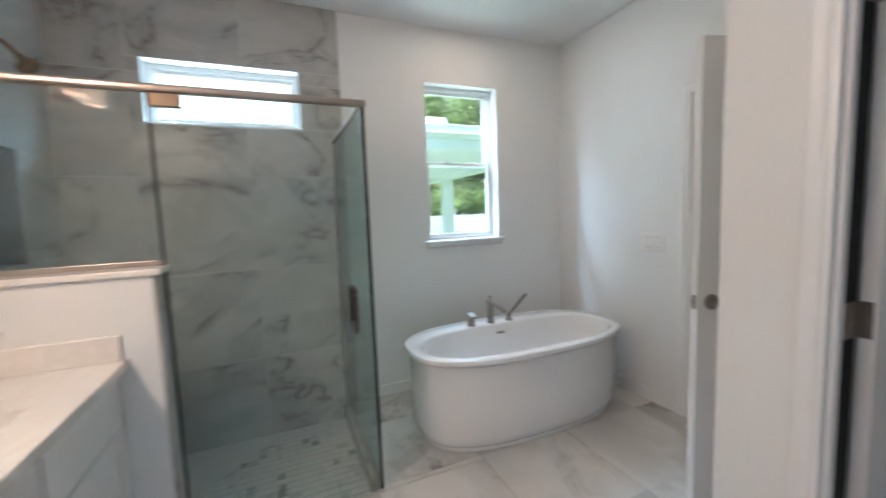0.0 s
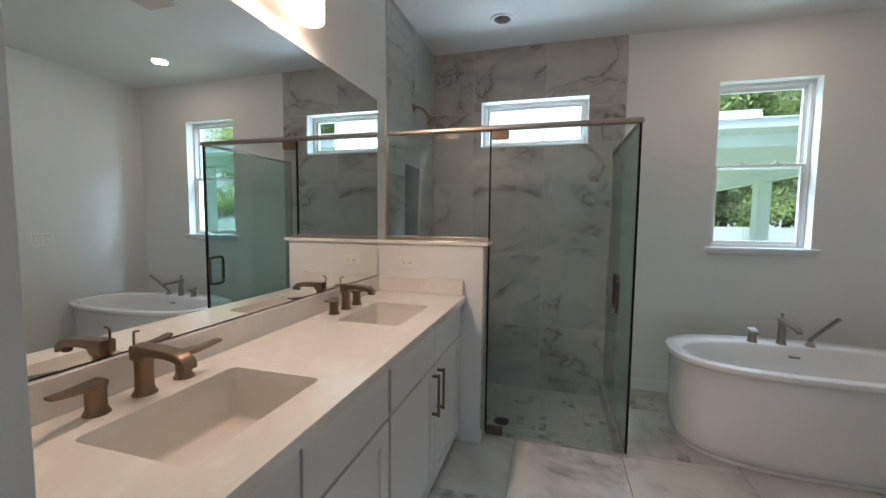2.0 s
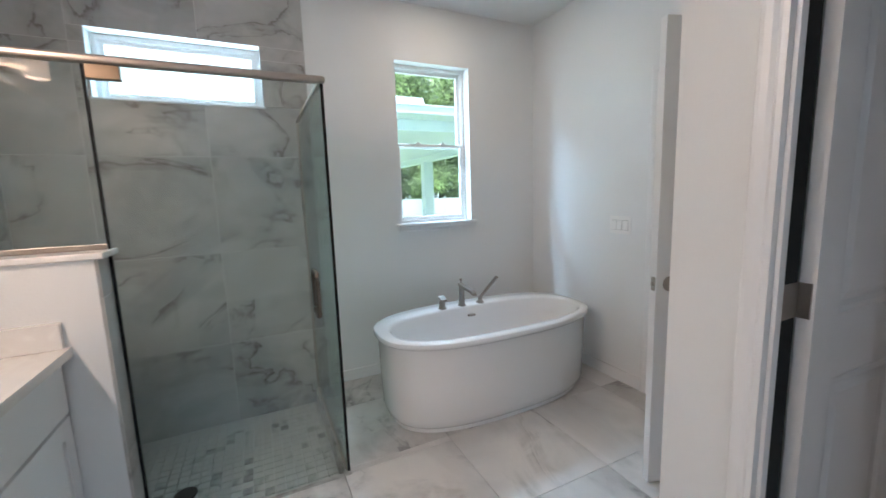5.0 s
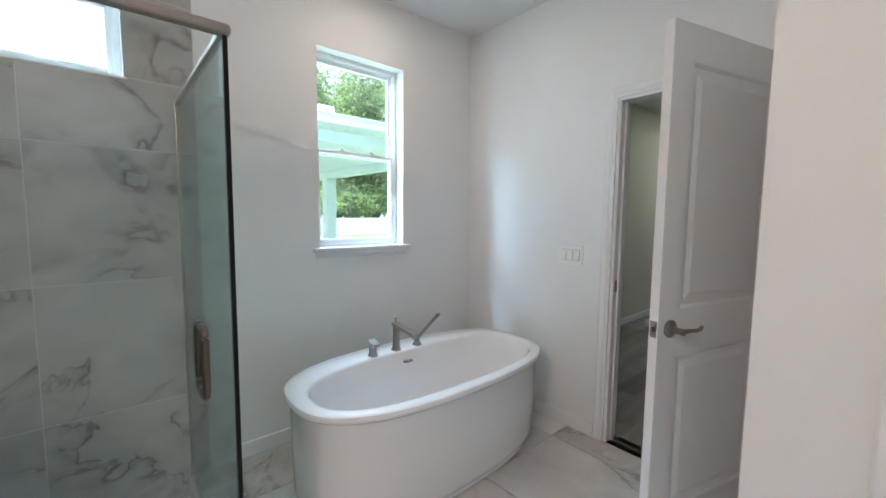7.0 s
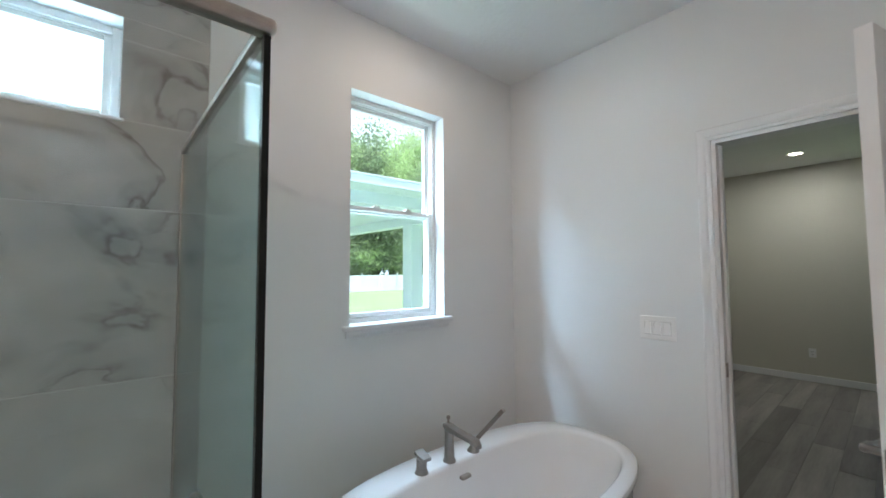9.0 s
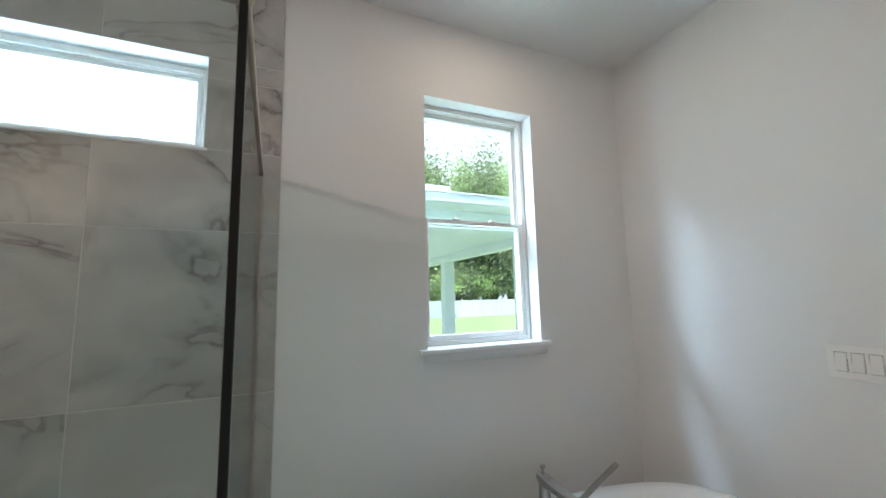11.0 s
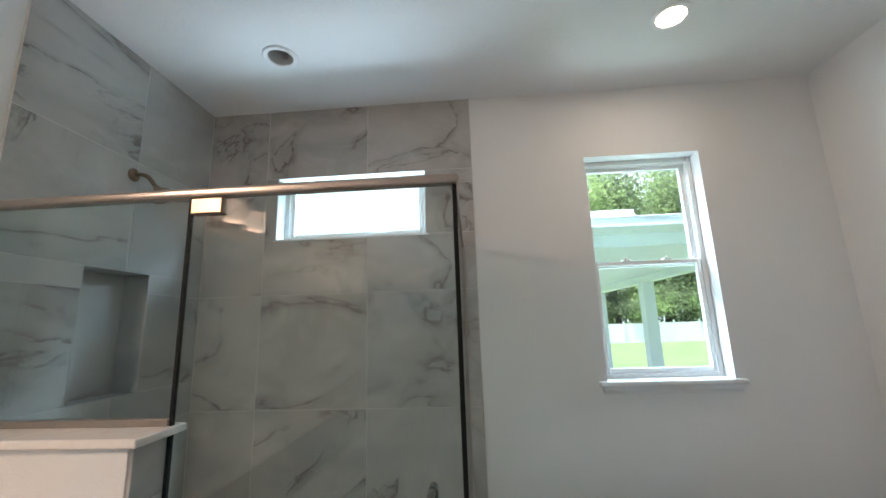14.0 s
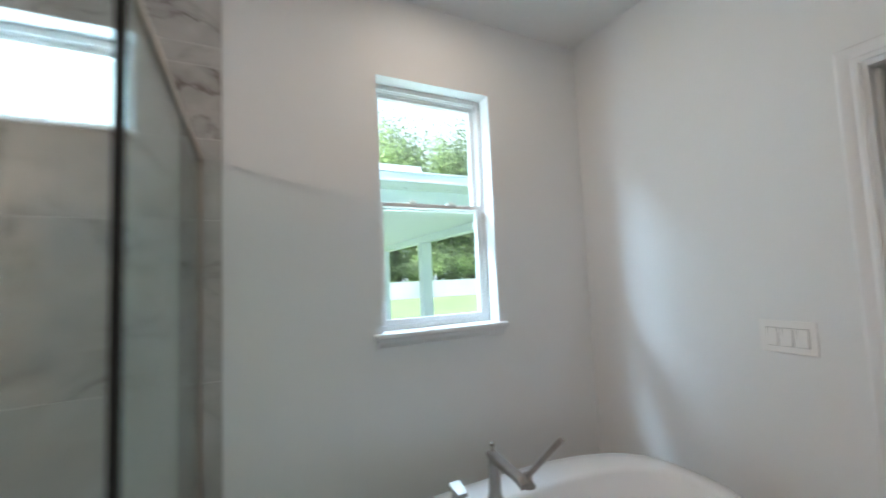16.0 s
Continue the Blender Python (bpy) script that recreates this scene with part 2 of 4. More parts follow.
# ---- building helpers ----
def part(name, bm, material, parent=None, label="", smooth=False):
    """Links a bmesh as one mesh object, under a thing or a part where one is given; the mesh is in world places."""
    me = bpy.data.meshes.new(name)
    bmesh.ops.recalc_face_normals(bm, faces=bm.faces)
    bm.to_mesh(me)
    bm.free()
    me.materials.append(material)
    if smooth:
        for p in me.polygons:
            p.use_smooth = True
        me.set_sharp_from_angle(angle=radians(40))
    ob = new(name, me)
    if parent:
        ob.parent = parent
        ob.matrix_parent_inverse = Matrix.Translation(-home(parent))
    return tagged(ob, label)


HOME = {}


def home(ob):
    return HOME.get(ob.name, Vector((0, 0, 0)))


def thing(name, at, label, category, group="", kind=""):
    e = new(name)
    e.location = at
    HOME[e.name] = Vector(at)
    e.empty_display_size = 0.05
    return tagged(e, label, category, group, kind)


def box(x0, x1, y0, y1, z0, z1, bevel=0.0, bm=None, seg=2):
    out = bm or bmesh.new()
    tmp = bmesh.new() if (bevel and bm) else out
    vs = [tmp.verts.new((x, y, z)) for x in (x0, x1) for y in (y0, y1) for z in (z0, z1)]
    fs = [tmp.faces.new([vs[i] for i in q]) for q in ((0, 1, 3, 2), (4, 6, 7, 5), (0, 4, 5, 1), (2, 3, 7, 6), (0, 2, 6, 4), (1, 5, 7, 3))]
    if bevel:
        es = list({e for f in fs for e in f.edges})
        bmesh.ops.bevel(tmp, geom=es, offset=bevel, segments=seg, affect="EDGES", profile=0.5)
        if bm:
            me = bpy.data.meshes.new("tmp")
            tmp.to_mesh(me)
            tmp.free()
            out.from_mesh(me)
            bpy.data.meshes.remove(me)
    return out


def loft(rings, bm=None, caps=True, closed=True):
    """Joins rings of points, each with the same count, into a skin."""
    bm = bm or bmesh.new()
    rows = [[bm.verts.new(p) for p in r] for r in rings]
    n = len(rows[0])
    for a, b in zip(rows, rows[1:]):
        for i in range(n if closed else n - 1):
            j = (i + 1) % n
            bm.faces.new((a[i], a[j], b[j], b[i]))
    if caps:
        bm.faces.new(rows[0]), bm.faces.new(rows[-1])
    return bm


def circle(c, r, axis="z", n=24, r2=None):
    r2 = r2 or r
    out = []
    for i in range(n):
        a, b = r * math.cos(2 * math.pi * i / n), r2 * math.sin(2 * math.pi * i / n)
        out.append({"z": (c[0] + a, c[1] + b, c[2]), "y": (c[0] + a, c[1], c[2] + b), "x": (c[0], c[1] + a, c[2] + b)}[axis])
    return out


def turned(c, profile, axis="z", n=24, bm=None):
    """A turned body about an axis through c: rows of (radius, offset along the axis)."""
    k = "xyz".index(axis)
    rings = []
    for r, d in profile:
        p = list(c)
        p[k] += d
        rings.append(circle(p, r, axis, n))
    return loft(rings, bm)


def tube(points, r, n=12, bm=None, flat=1.0):
    """A round or flattened bar along a line of points."""
    pts = [Vector(p) for p in points]
    rings = []
    for i, p in enumerate(pts):
        d = (pts[min(i + 1, len(pts) - 1)] - pts[max(i - 1, 0)]).normalized()
        u = d.cross(Vector((0, 0, 1)))
        u = u.normalized() if u.length > 0.02 else Vector((1, 0, 0))
        v = u.cross(d).normalized()
        rr = r[i] if isinstance(r, (list, tuple)) else r
        rings.append([p + u * rr * math.cos(2 * math.pi * k / n) + v * rr * flat * math.sin(2 * math.pi * k / n) for k in range(n)])
    return loft(rings, bm)


def bent(points, rad=0.02, n=5):
    """Rounds the corners of a line."""
    pts = [Vector(p) for p in points]
    out = [pts[0]]
    for a, b, c in zip(pts, pts[1:], pts[2:]):
        u, v = (a - b).normalized(), (c - b).normalized()
        for i in range(n + 1):
            t = i / n
            p, q = b + u * rad * (1 - t), b + v * rad * t
            out.append(p * (1 - t) + q * t)
    out.append(pts[-1])
    return out


def pierced(along, a0, a1, b0, b1, z0, z1, holes):
    """A wall along x or y, from a0 to a1 and b0 to b1 thick, with openings (from, to, bottom, top)."""
    bm = bmesh.new()
    cuts = sorted({a0, a1, *[h[0] for h in holes], *[h[1] for h in holes]})
    for s, e in zip(cuts, cuts[1:]):
        lo = z0
        for h in sorted((h for h in holes if h[0] <= s and h[1] >= e), key=lambda q: q[2]):
            if h[2] > lo:
                box(*((s, e, b0, b1) if along == "x" else (b0, b1, s, e)), lo, h[2], bm=bm)
            lo = h[3]
        if lo < z1:
            box(*((s, e, b0, b1) if along == "x" else (b0, b1, s, e)), lo, z1, bm=bm)
    return bm


def structure(name, bm, material, label, category):
    return tagged(part(name, bm, material), label, category, kind="structure")


# ---- the room's shell ----
H = 2.747
XL, XR, YB = -0.315, 3.122, 3.765
WIN = (1.867, 2.481, 1.15, 2.345)
SWIN = (0.12, 0.976, 1.952, 2.32)
DOOR = (1.81, 2.56, 0.0, 2.03)
WC = (0.79, 1.42, 0.0, 2.03)
NICHE = (3.08, 3.4, 1.2, 1.732)
PX, PY = 1.965, 1.672
VY0, VY1, VX = 0.64, 2.645, 0.225

def pierced_floor():
    bm = box(XL - 0.2, XR + 0.06, -1.5, 2.757, -0.12, -0.012)
    box(1.158, XR + 0.06, 2.757, YB + 0.2, -0.12, -0.012, bm=bm)
    return box(XL - 0.2, 1.158, 2.757, YB + 0.2, -0.2, -0.112, bm=bm)


structure("floor", pierced_floor(), GROUT_W, "bathroom floor of large polished white marble tiles", "floor")
CAN = (0.343, 3.285)
bm = box(XL - 0.2, XR + 0.12, -1.5, CAN[1] - 0.058, H, H + 0.12)
box(XL - 0.2, XR + 0.12, CAN[1] + 0.058, YB + 0.14, H, H + 0.12, bm=bm)
box(XL - 0.2, CAN[0] - 0.058, CAN[1] - 0.058, CAN[1] + 0.058, H, H + 0.12, bm=bm)
box(CAN[0] + 0.058, XR + 0.12, CAN[1] - 0.058, CAN[1] + 0.058, H, H + 0.12, bm=bm)
structure("ceiling", bm, CEIL, "textured off-white painted bathroom ceiling", "ceiling")
wall_back = structure("wall_north", pierced("x", XL - 0.14, XR + 0.12, YB, YB + 0.2, -0.1, H, [WIN, SWIN]), PAINT, "off-white painted wall with two windows", "wall")
wall_left = structure("wall_west", pierced("y", -1.5, YB, XL - 0.14, XL, -0.1, H, [NICHE]), PAINT, "off-white painted wall behind the vanity", "wall")
structure("niche_back", box(XL - 0.16, XL - 0.141, 3.0, 3.5, 1.1, 1.85), PAINT, "closed back of the shower niche", "wall")
structure("wall_east", pierced("y", -1.5, YB, XR, XR + 0.12, -0.1, H, [DOOR]), PAINT, "off-white painted wall with a doorway", "wall")
# opening's unseen right side is set wide to let the fill lamp through
structure("wall_entry", pierced("x", XL, PX, VY0 - 0.13, VY0, -0.012, H, [(0.3, 1.93, -0.012, 2.2)]), PAINT, "off-white wall with the entry opening", "wall")
bm = pierced("y", 0.3, PY, PX, PX + 0.08, -0.012, H, [(WC[0], WC[1] + 0.02, -0.012, WC[3])])
for q in ((0.3, WC[0], -0.012, H), (PY - 0.115, PY, -0.012, H), (WC[0], PY - 0.115, WC[3], H)):
    box(PX + 0.08, PX + 0.12, q[0], q[1], q[2], q[3], bm=bm)
structure("wall_toilet_room", bm, PAINT, "off-white partition wall of the toilet room", "wall")
structure("wall_partition", box(PX + 0.12, XR, PY - 0.115, PY, -0.012, H), PAINT, "off-white end of the partition beside the doorway", "wall")
# unseen wall, added to close off the passage from outdoor light
structure("wall_hall", box(XL, XR, -1.5, -1.4, -0.012, H), PAINT, "unseen off-white wall added to close the entry passage", "wall")
structure("wall_hall_side", box(PX + 0.12, XR, 0.3, 0.4, -0.012, H), PAINT, "plain off-white wall closing the toilet room", "wall")

# bedroom
BX, BN = 7.75, 3.69
structure("bedroom_floor", box(XR + 0.06, BX, -1.5, BN, -0.12, -0.012), DARK, "grey wood plank bedroom floor", "floor")
structure("bedroom_ceiling", box(XR + 0.12, BX + 0.12, -1.5, 4.1, H, H + 0.12), CEIL, "plain bedroom ceiling", "ceiling")
structure("bedroom_wall_east", pierced("y", -1.5, 4.1, BX, BX + 0.14, -0.1, H, [(1.0, 1.9, 0.88, 2.3)]), BEDPAINT, "pale beige bedroom wall with a window", "wall")
structure("bedroom_wall_north", box(XR + 0.12, BX, BN, BN + 0.15, -0.1, H), BEDPAINT, "pale beige bedroom wall", "wall")
structure("bedroom_wall_south", box(XR + 0.12, BX, -1.5, -1.4, -0.1, H), BEDPAINT, "pale bedroom wall", "wall")


def baseboard(x0, x1, y0, y1, h=0.085):
    bm = box(x0, x1, y0, y1, 0.0, h, 0.004)
    return structure("baseboard", bm, TRIM, "white painted baseboard along the wall", "baseboard")


baseboard(1.252, XR, YB - 0.016, YB)
baseboard(XR - 0.016, XR, 2.622, YB - 0.016)
baseboard(PX - 0.016, PX, 1.48, PY + 0.016)
baseboard(PX, XR, PY, PY + 0.016)
baseboard(BX - 0.016, BX, -1.4, BN - 0.016)
baseboard(XR + 0.12, BX, BN - 0.016, BN)


# ---- windows ----
def window(name, x0, x1, z0, z1, y, hung, label):
    e = thing(name, ((x0 + x1) / 2, y + 0.03, z0), label, "window", kind="structure")
    f = 0.024 if hung else 0.028
    bm = bmesh.new()
    for s in ((x0, x0 + f, z0, z1), (x1 - f, x1, z0, z1), (x0 + f, x1 - f, z1 - f, z1), (x0 + f, x1 - f, z0, z0 + f)):
        box(s[0], s[1], y, y + 0.075, s[2], s[3], 0.003, bm)
    fr = part("window_frame", bm, VINYL, e)
    bm = bmesh.new()
    for o, d0, d1 in ((0.0, 0.012, 0.02), (0.005, 0.034, 0.039)):
        w = f + o
        for q in ((x0 + f, x0 + w + 0.005, z0 + f, z1 - f), (x1 - w - 0.005, x1 - f, z0 + f, z1 - f), (x0 + w + 0.005, x1 - w - 0.005, z1 - w - 0.005, z1 - f)):
            box(q[0], q[1], y + d0, y + d1, q[2], q[3], 0.001, bm)
    part("track", bm, VINYL, fr)

    def sash(a0, a1, b0, b1, yy, wide):
        bm = bmesh.new()
        for s in ((a0, a0 + wide, b0, b1), (a1 - wide, a1, b0, b1), (a0 + wide, a1 - wide, b1 - wide, b1), (a0 + wide, a1 - wide, b0, b0 + wide * 1.15)):
            box(s[0], s[1], yy, yy + 0.03, s[2], s[3], 0.004, bm)
        sa = part("sash", bm, VINYL, e)
        p = part("pane", box(a0 + wide - 0.004, a1 - wide + 0.004, yy + 0.013, yy + 0.018, b0 + wide, b1 - wide + 0.004), PANE, e, "clear window pane")
        p.visible_shadow = False
        return sa

    if hung:
        mid = 1.747
        sash(x0 + f, x1 - f, mid - 0.016, z1 - f, y + 0.04, 0.024)
        low = sash(x0 + f + 0.001, x1 - f - 0.001, z0 + f, mid + 0.016, y + 0.003, 0.022)
        for xx in (x0 + 0.2, x1 - 0.2):
            bm = box(xx - 0.02, xx + 0.02, y - 0.004, y + 0.03, mid + 0.016, mid + 0.026, 0.002)
            turned((xx, y + 0.01, mid + 0.026), [(0.007, 0), (0.006, 0.012)], n=12, bm=bm)
            part("sash_lock", bm, VINYL, e)
    else:
        sash(x0 + f, x1 - f, z0 + f, z1 - f, y + 0.02, 0.024)
    return e


window("window_1", *WIN[:2], WIN[2], WIN[3], YB + 0.085, True, "white vinyl single-hung window above the tub")
window("window_2", *SWIN[:2], SWIN[2], SWIN[3], YB + 0.085, False, "white fixed transom window high in the shower")
bm = box(1.825, 2.523, YB - 0.035, YB + 0.085, 1.128, 1.151, 0.006)
structure("window_ledge", box(SWIN[0] - 0.012, SWIN[1] + 0.012, YB - 0.016, YB + 0.0845, 1.944, 1.956, 0.003), TRIM, "thin white ledge under the shower window", "window sill")
sill = structure("window_sill", bm, TRIM, "white painted sill board under the window", "window sill")
part("apron", loft([[(x, YB - 0.001, 1.128), (x, YB - 0.02, 1.128), (x, YB - 0.017, 1.11), (x, YB - 0.007, 1.094), (x, YB - 0.001, 1.09)] for x in (1.842, 2.505)]), TRIM, sill)


# ---- door casings ----
def casing(name, wall_x, side, y0, y1, top, label, depth=0.12, jamb=0.12, shift=0.0):
    """Stepped casing round a doorway in a wall along y; side is -1 where it faces west."""
    e = thing(name, (wall_x, (y0 + y1) / 2, 0), label, "door casing", kind="structure")
    w = 0.058
    prof = [(0.0, 0.0), (0.0, 0.011), (0.012, 0.013), (0.02, 0.010), (0.03, 0.015), (0.044, 0.018), (0.052, 0.018), (w, 0.014), (w, 0.0)]
    for yy, sgn in ((y0, -1), (y1, 1)):
        rings = [[(wall_x + side * d, yy + sgn * o, z + (o if z > 1 else 0)) for o, d in prof] for z in (0.0, top)]
        part("side_casing", loft(rings), TRIM, e)
    rings = [[(wall_x + side * d, yy + sgn * o, top + o) for o, d in prof] for yy, sgn in ((y0, -1), (y1, 1))]
    part("head_casing", loft(rings), TRIM, e)
    t = 0.018
    xa, xb = sorted((wall_x, wall_x - side * depth))
    part("side_jamb", box(xa, xb, y0, y0 + t, 0, top - t), TRIM, e)
    part("side_jamb", box(xa, xa + jamb, y1 - t + shift, y1 + shift, 0, top - t), TRIM, e)
    part("head_jamb", box(xa, xb, y0, y1, top - t, top), TRIM, e)
    return e


cas = casing("door_frame_bedroom", XR, -1, *DOOR[:2], DOOR[3], "white moulded casing round the bedroom doorway")
part("strike_plate", box(3.135, 3.165, 2.5385, 2.5415, 0.92, 0.985, 0.002), NICKEL, cas, "nickel strike plate")
part("door_stop", box(3.165, 3.2, 2.53, 2.542, 0, 2.01, 0.002), TRIM, cas)
for zh in (0.2, 1.07, 1.86):
    part("hinge_leaf", box(3.112, 3.142, DOOR[0] + 0.018, DOOR[0] + 0.0205, zh, zh + 0.09, 0.001), NICKEL, cas, "brushed nickel hinge leaf")
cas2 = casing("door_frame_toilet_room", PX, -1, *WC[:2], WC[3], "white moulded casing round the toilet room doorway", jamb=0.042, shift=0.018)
# black strip paints in the shade of the hinge-side gap
part("door_gasket", box(PX + 0.0425, PX + 0.136, 1.4225, 1.437, 0.0, 2.01), BLACK, cas2, "black strip standing in for the dark hinge gap")
part("door_stop", box(PX + 0.012, PX + 0.0415, 1.409, 1.4195, 0, 2.01, 0.002), TRIM, cas2)


# ---- panel doors ----
def door(name, hinge, angle, width, height, swing, label, lap=0.0):
    """A two-panel door hinged at a point, its leaf turned by an angle; swing: the side of the leaf (+1, -1) on which its hinge knuckles lie."""
    m = pose(hinge[0], hinge[1], 0, 0, 0, angle)
    e = thing(name, (*hinge, 0), label, "door")
    t, z0 = 0.035, 0.012
    z1 = z0 + height

    def put(pn, bm, material, lab="", parent=None, smooth=False):
        bm.transform(m)
        return part(pn, bm, material, parent or e, lab, smooth)

    st = 0.115
    rows = ((0.22, 0.84), (1.02, z1 - 0.13))
    bm = bmesh.new()
    ya, yb = (-t, 0) if swing > 0 else (0, t)
    box(0.004, st, ya, yb, z0, z1, bm=bm)
    box(width - st, width, ya, yb, z0, z1, bm=bm)
    for a, b in ((z0, rows[0][0]), (rows[0][1], rows[1][0]), (rows[1][1], z1)):
        box(st, width - st, ya, yb, a, b, bm=bm)
    leaf = put("leaf_frame", bm, TRIM)
    for a, b in rows:
        bm = bmesh.new()
        for face, s in ((ya, 1), (yb, -1)):
            rings = []
            for ins, dep in ((0, 0), (0.012, 0.008), (0.03, 0.009), (0.055, 0.003), (0.06, 0.003)):
                rings.append([(st + ins, face + s * dep, a + ins), (width - st - ins, face + s * dep, a + ins), (width - st - ins, face + s * dep, b - ins), (st + ins, face + s * dep, b - ins)])
            rows_v = loft(rings, bm, caps=False)
            bm.faces.new([bm.verts.new(p) for p in rings[-1]])
        put("panel", bm, TRIM)
    zl = 0.95
    for face, s in ((yb, 1), (ya, -1)):
        c = (width - 0.065, face, zl)
        lv = put("lever_handle", turned(c, [(0.033, 0), (0.033, s * 0.005), (0.026, s * 0.011), (0.012, s * 0.013), (0.011, s * 0.045), (0.013, s * 0.05), (0.011, s * 0.058)], "y"), NICKEL, "brushed nickel lever handle", smooth=True)
        pts = [(c[0], face + s * 0.05, zl), (c[0] - 0.035, face + s * 0.052, zl + 0.002), (c[0] - 0.07, face + s * 0.05, zl - 0.004), (c[0] - 0.1, face + s * 0.048, zl - 0.002), (c[0] - 0.115, face + s * 0.047, zl + 0.007)]
        put("grip", tube(pts, [0.011, 0.01, 0.009, 0.0085, 0.006], flat=0.8), NICKEL, parent=lv, smooth=True)
    put("latch_plate", box(width - 0.001, width + 0.0015, ya + 0.005, yb - 0.005, zl - 0.03, zl + 0.03, 0.001), NICKEL, "nickel latch plate")
    put("latch_bolt", box(width, width + 0.01, ya + 0.011, yb - 0.011, zl - 0.008, zl + 0.008, 0.002), NICKEL)
    yk = yb if swing > 0 else ya
    for zh in (0.2, 1.02, 1.82):
        bm = turned((-lap, yk + swing * 0.006, zh), [(0.0065, 0), (0.0065, 0.092)], n=12)
        box(-0.0015, 0.0035, ya + 0.006, yb, zh, zh + 0.092, bm=bm)
        if lap:
            box(-lap, -0.0016, yb - 0.002, yb, zh, zh + 0.092, bm=bm)
            box(-lap - 0.03, -lap - 0.004, yb - 0.004, yb - 0.0015, zh, zh + 0.092, bm=bm)
            for zz in (0.014, 0.046, 0.078):
                box(-0.003, -0.0014, ya + 0.012, ya + 0.016, zh + zz - 0.002, zh + zz + 0.002, bm=bm)
        put("hinge", bm, NICKEL, "brushed nickel butt hinge")
    return e


door("bedroom_door", (3.108, 1.82), 164.5, 0.745, 2.022, 1, "white two-panel door standing open beside the doorway")
door("toilet_room_door", (PX + 0.138, 1.421), -3.0, 0.58, 2.01, 1, "white two-panel door swung open into the toilet room", lap=0.042)


# ---- knee wall and shower ----
KX, KY0, KY1 = 0.36, 2.645, 2.785
knee = structure("knee_wall", box(XL, KX - 0.01, KY0, KY1, 0, 1.182), PAINT, "low off-white painted wall between vanity and shower", "wall")
structure("knee_wall_cap", box(XL, KX + 0.02, KY0 - 0.015, KY1 + 0.02, 1.182, 1.205, 0.005), QUARTZ, "white stone cap on the low shower wall", "wall cap")
baseboard(0.15, KX, KY0 - 0.014, KY0)
SX0, SX1, SY0 = XL - 0.006, 1.17, 2.762

bm = box(SX0 + 0.02, SX1 + 0.018, SY0 - 0.021, SY0 + 0.021, 1.859, 1.889, 0.011, seg=4)
enc = thing("shower_enclosure", (0.4, SY0, 0), "frameless glass shower enclosure with bronze header rail", "shower enclosure")
part("header_rail", bm, RAIL, enc, "brushed bronze header rail")
part("side_rail", box(SX1 - 0.012, SX1 + 0.012, SY0 + 0.022, YB - 0.012, 1.861, 1.881, 0.004), RAIL, enc)
part("glass_panel", box(SX0 + 0.024, KX + 0.0, SY0 - 0.005, SY0 + 0.005, 1.223, 1.862), GLASS, enc, "clear fixed glass panel")
part("side_glass_panel", box(SX1 - 0.005, SX1 + 0.005, SY0 + 0.012, YB - 0.02, 0.012, 1.864), GLASS_SIDE, enc, "greenish clear side glass panel")
part("sill_channel", box(SX0 + 0.024, KX + 0.003, SY0 - 0.013, SY0 + 0.013, 1.2055, 1.225, 0.002), RAIL, enc)
part("wall_channel", box(SX0 + 0.012, SX0 + 0.026, SY0 - 0.013, SY0 + 0.013, 1.2055, 1.86, 0.002), RAIL, enc)
part("side_channel", box(SX1 - 0.009, SX1 + 0.009, SY0 + 0.02, YB - 0.012, 0.001, 0.014, 0.002), RAIL, enc)
part("side_wall_channel", box(SX1 - 0.01, SX1 + 0.01, YB - 0.026, YB - 0.011, 0.015, 1.862, 0.002), RAIL, enc)
part("corner_seal", box(SX1 - 0.003, SX1 + 0.009, SY0 - 0.0055, SY0 + 0.011, 0.012, 1.86), BLACK, enc, "black vertical seal at the glass corner")
gd = part("glass_door", box(KX + 0.01, SX1 - 0.004, SY0 - 0.005, SY0 + 0.005, 0.014, 1.857), GLASS, enc, "clear glass door")
part("door_edge_seal", box(KX + 0.0005, KX + 0.0095, SY0 - 0.006, SY0 + 0.006, 0.014, 1.857), BLACK, gd)
for z0, z1 in ((1.806, 1.857), (0.004, 0.052)):
    part("pivot_hinge", box(KX + 0.012, KX + 0.112, SY0 - 0.016, SY0 + 0.016, z0, z1, 0.004), DARKBRONZE if z0 < 1 else BRONZE, gd, "brushed bronze pivot hinge")
for s in (-1, 1):
    y = SY0 + s * 0.06
    pts = bent([(1.085, SY0 + s * 0.005, 1.035), (1.085, y, 1.035), (1.085, y, 0.835), (1.085, SY0 + s * 0.005, 0.835)], 0.03)
    part("pull_handle", tube(pts, 0.0105, 14), DARKBRONZE, gd, "brushed nickel D pull handle", True)

sh = thing("shower_arm_fixture", (XL - 0.01, 3.248, 2.172), "bronze shower head on a bent wall arm", "shower head")
part("flange", turned((XL + 0.01, 3.248, 2.172), [(0.03, 0), (0.03, 0.006), (0.02, 0.014), (0.011, 0.016)], "x"), BRONZE, sh, smooth=True)
part("arm", tube(bent([(XL, 3.248, 2.172), (XL + 0.075, 3.248, 2.172), (XL + 0.13, 3.248, 2.102)], 0.04), 0.0095), BRONZE, sh, smooth=True)
bm = turned((0, 0, 0), [(0.012, 0), (0.018, -0.015), (0.022, -0.03), (0.045, -0.045), (0.047, -0.06), (0.042, -0.066), (0.0005, -0.066)])
bm.transform(pose(XL + 0.128, 3.248, 2.107, 0, -35, 0))
part("spray_head", bm, BRONZE, sh, smooth=True)
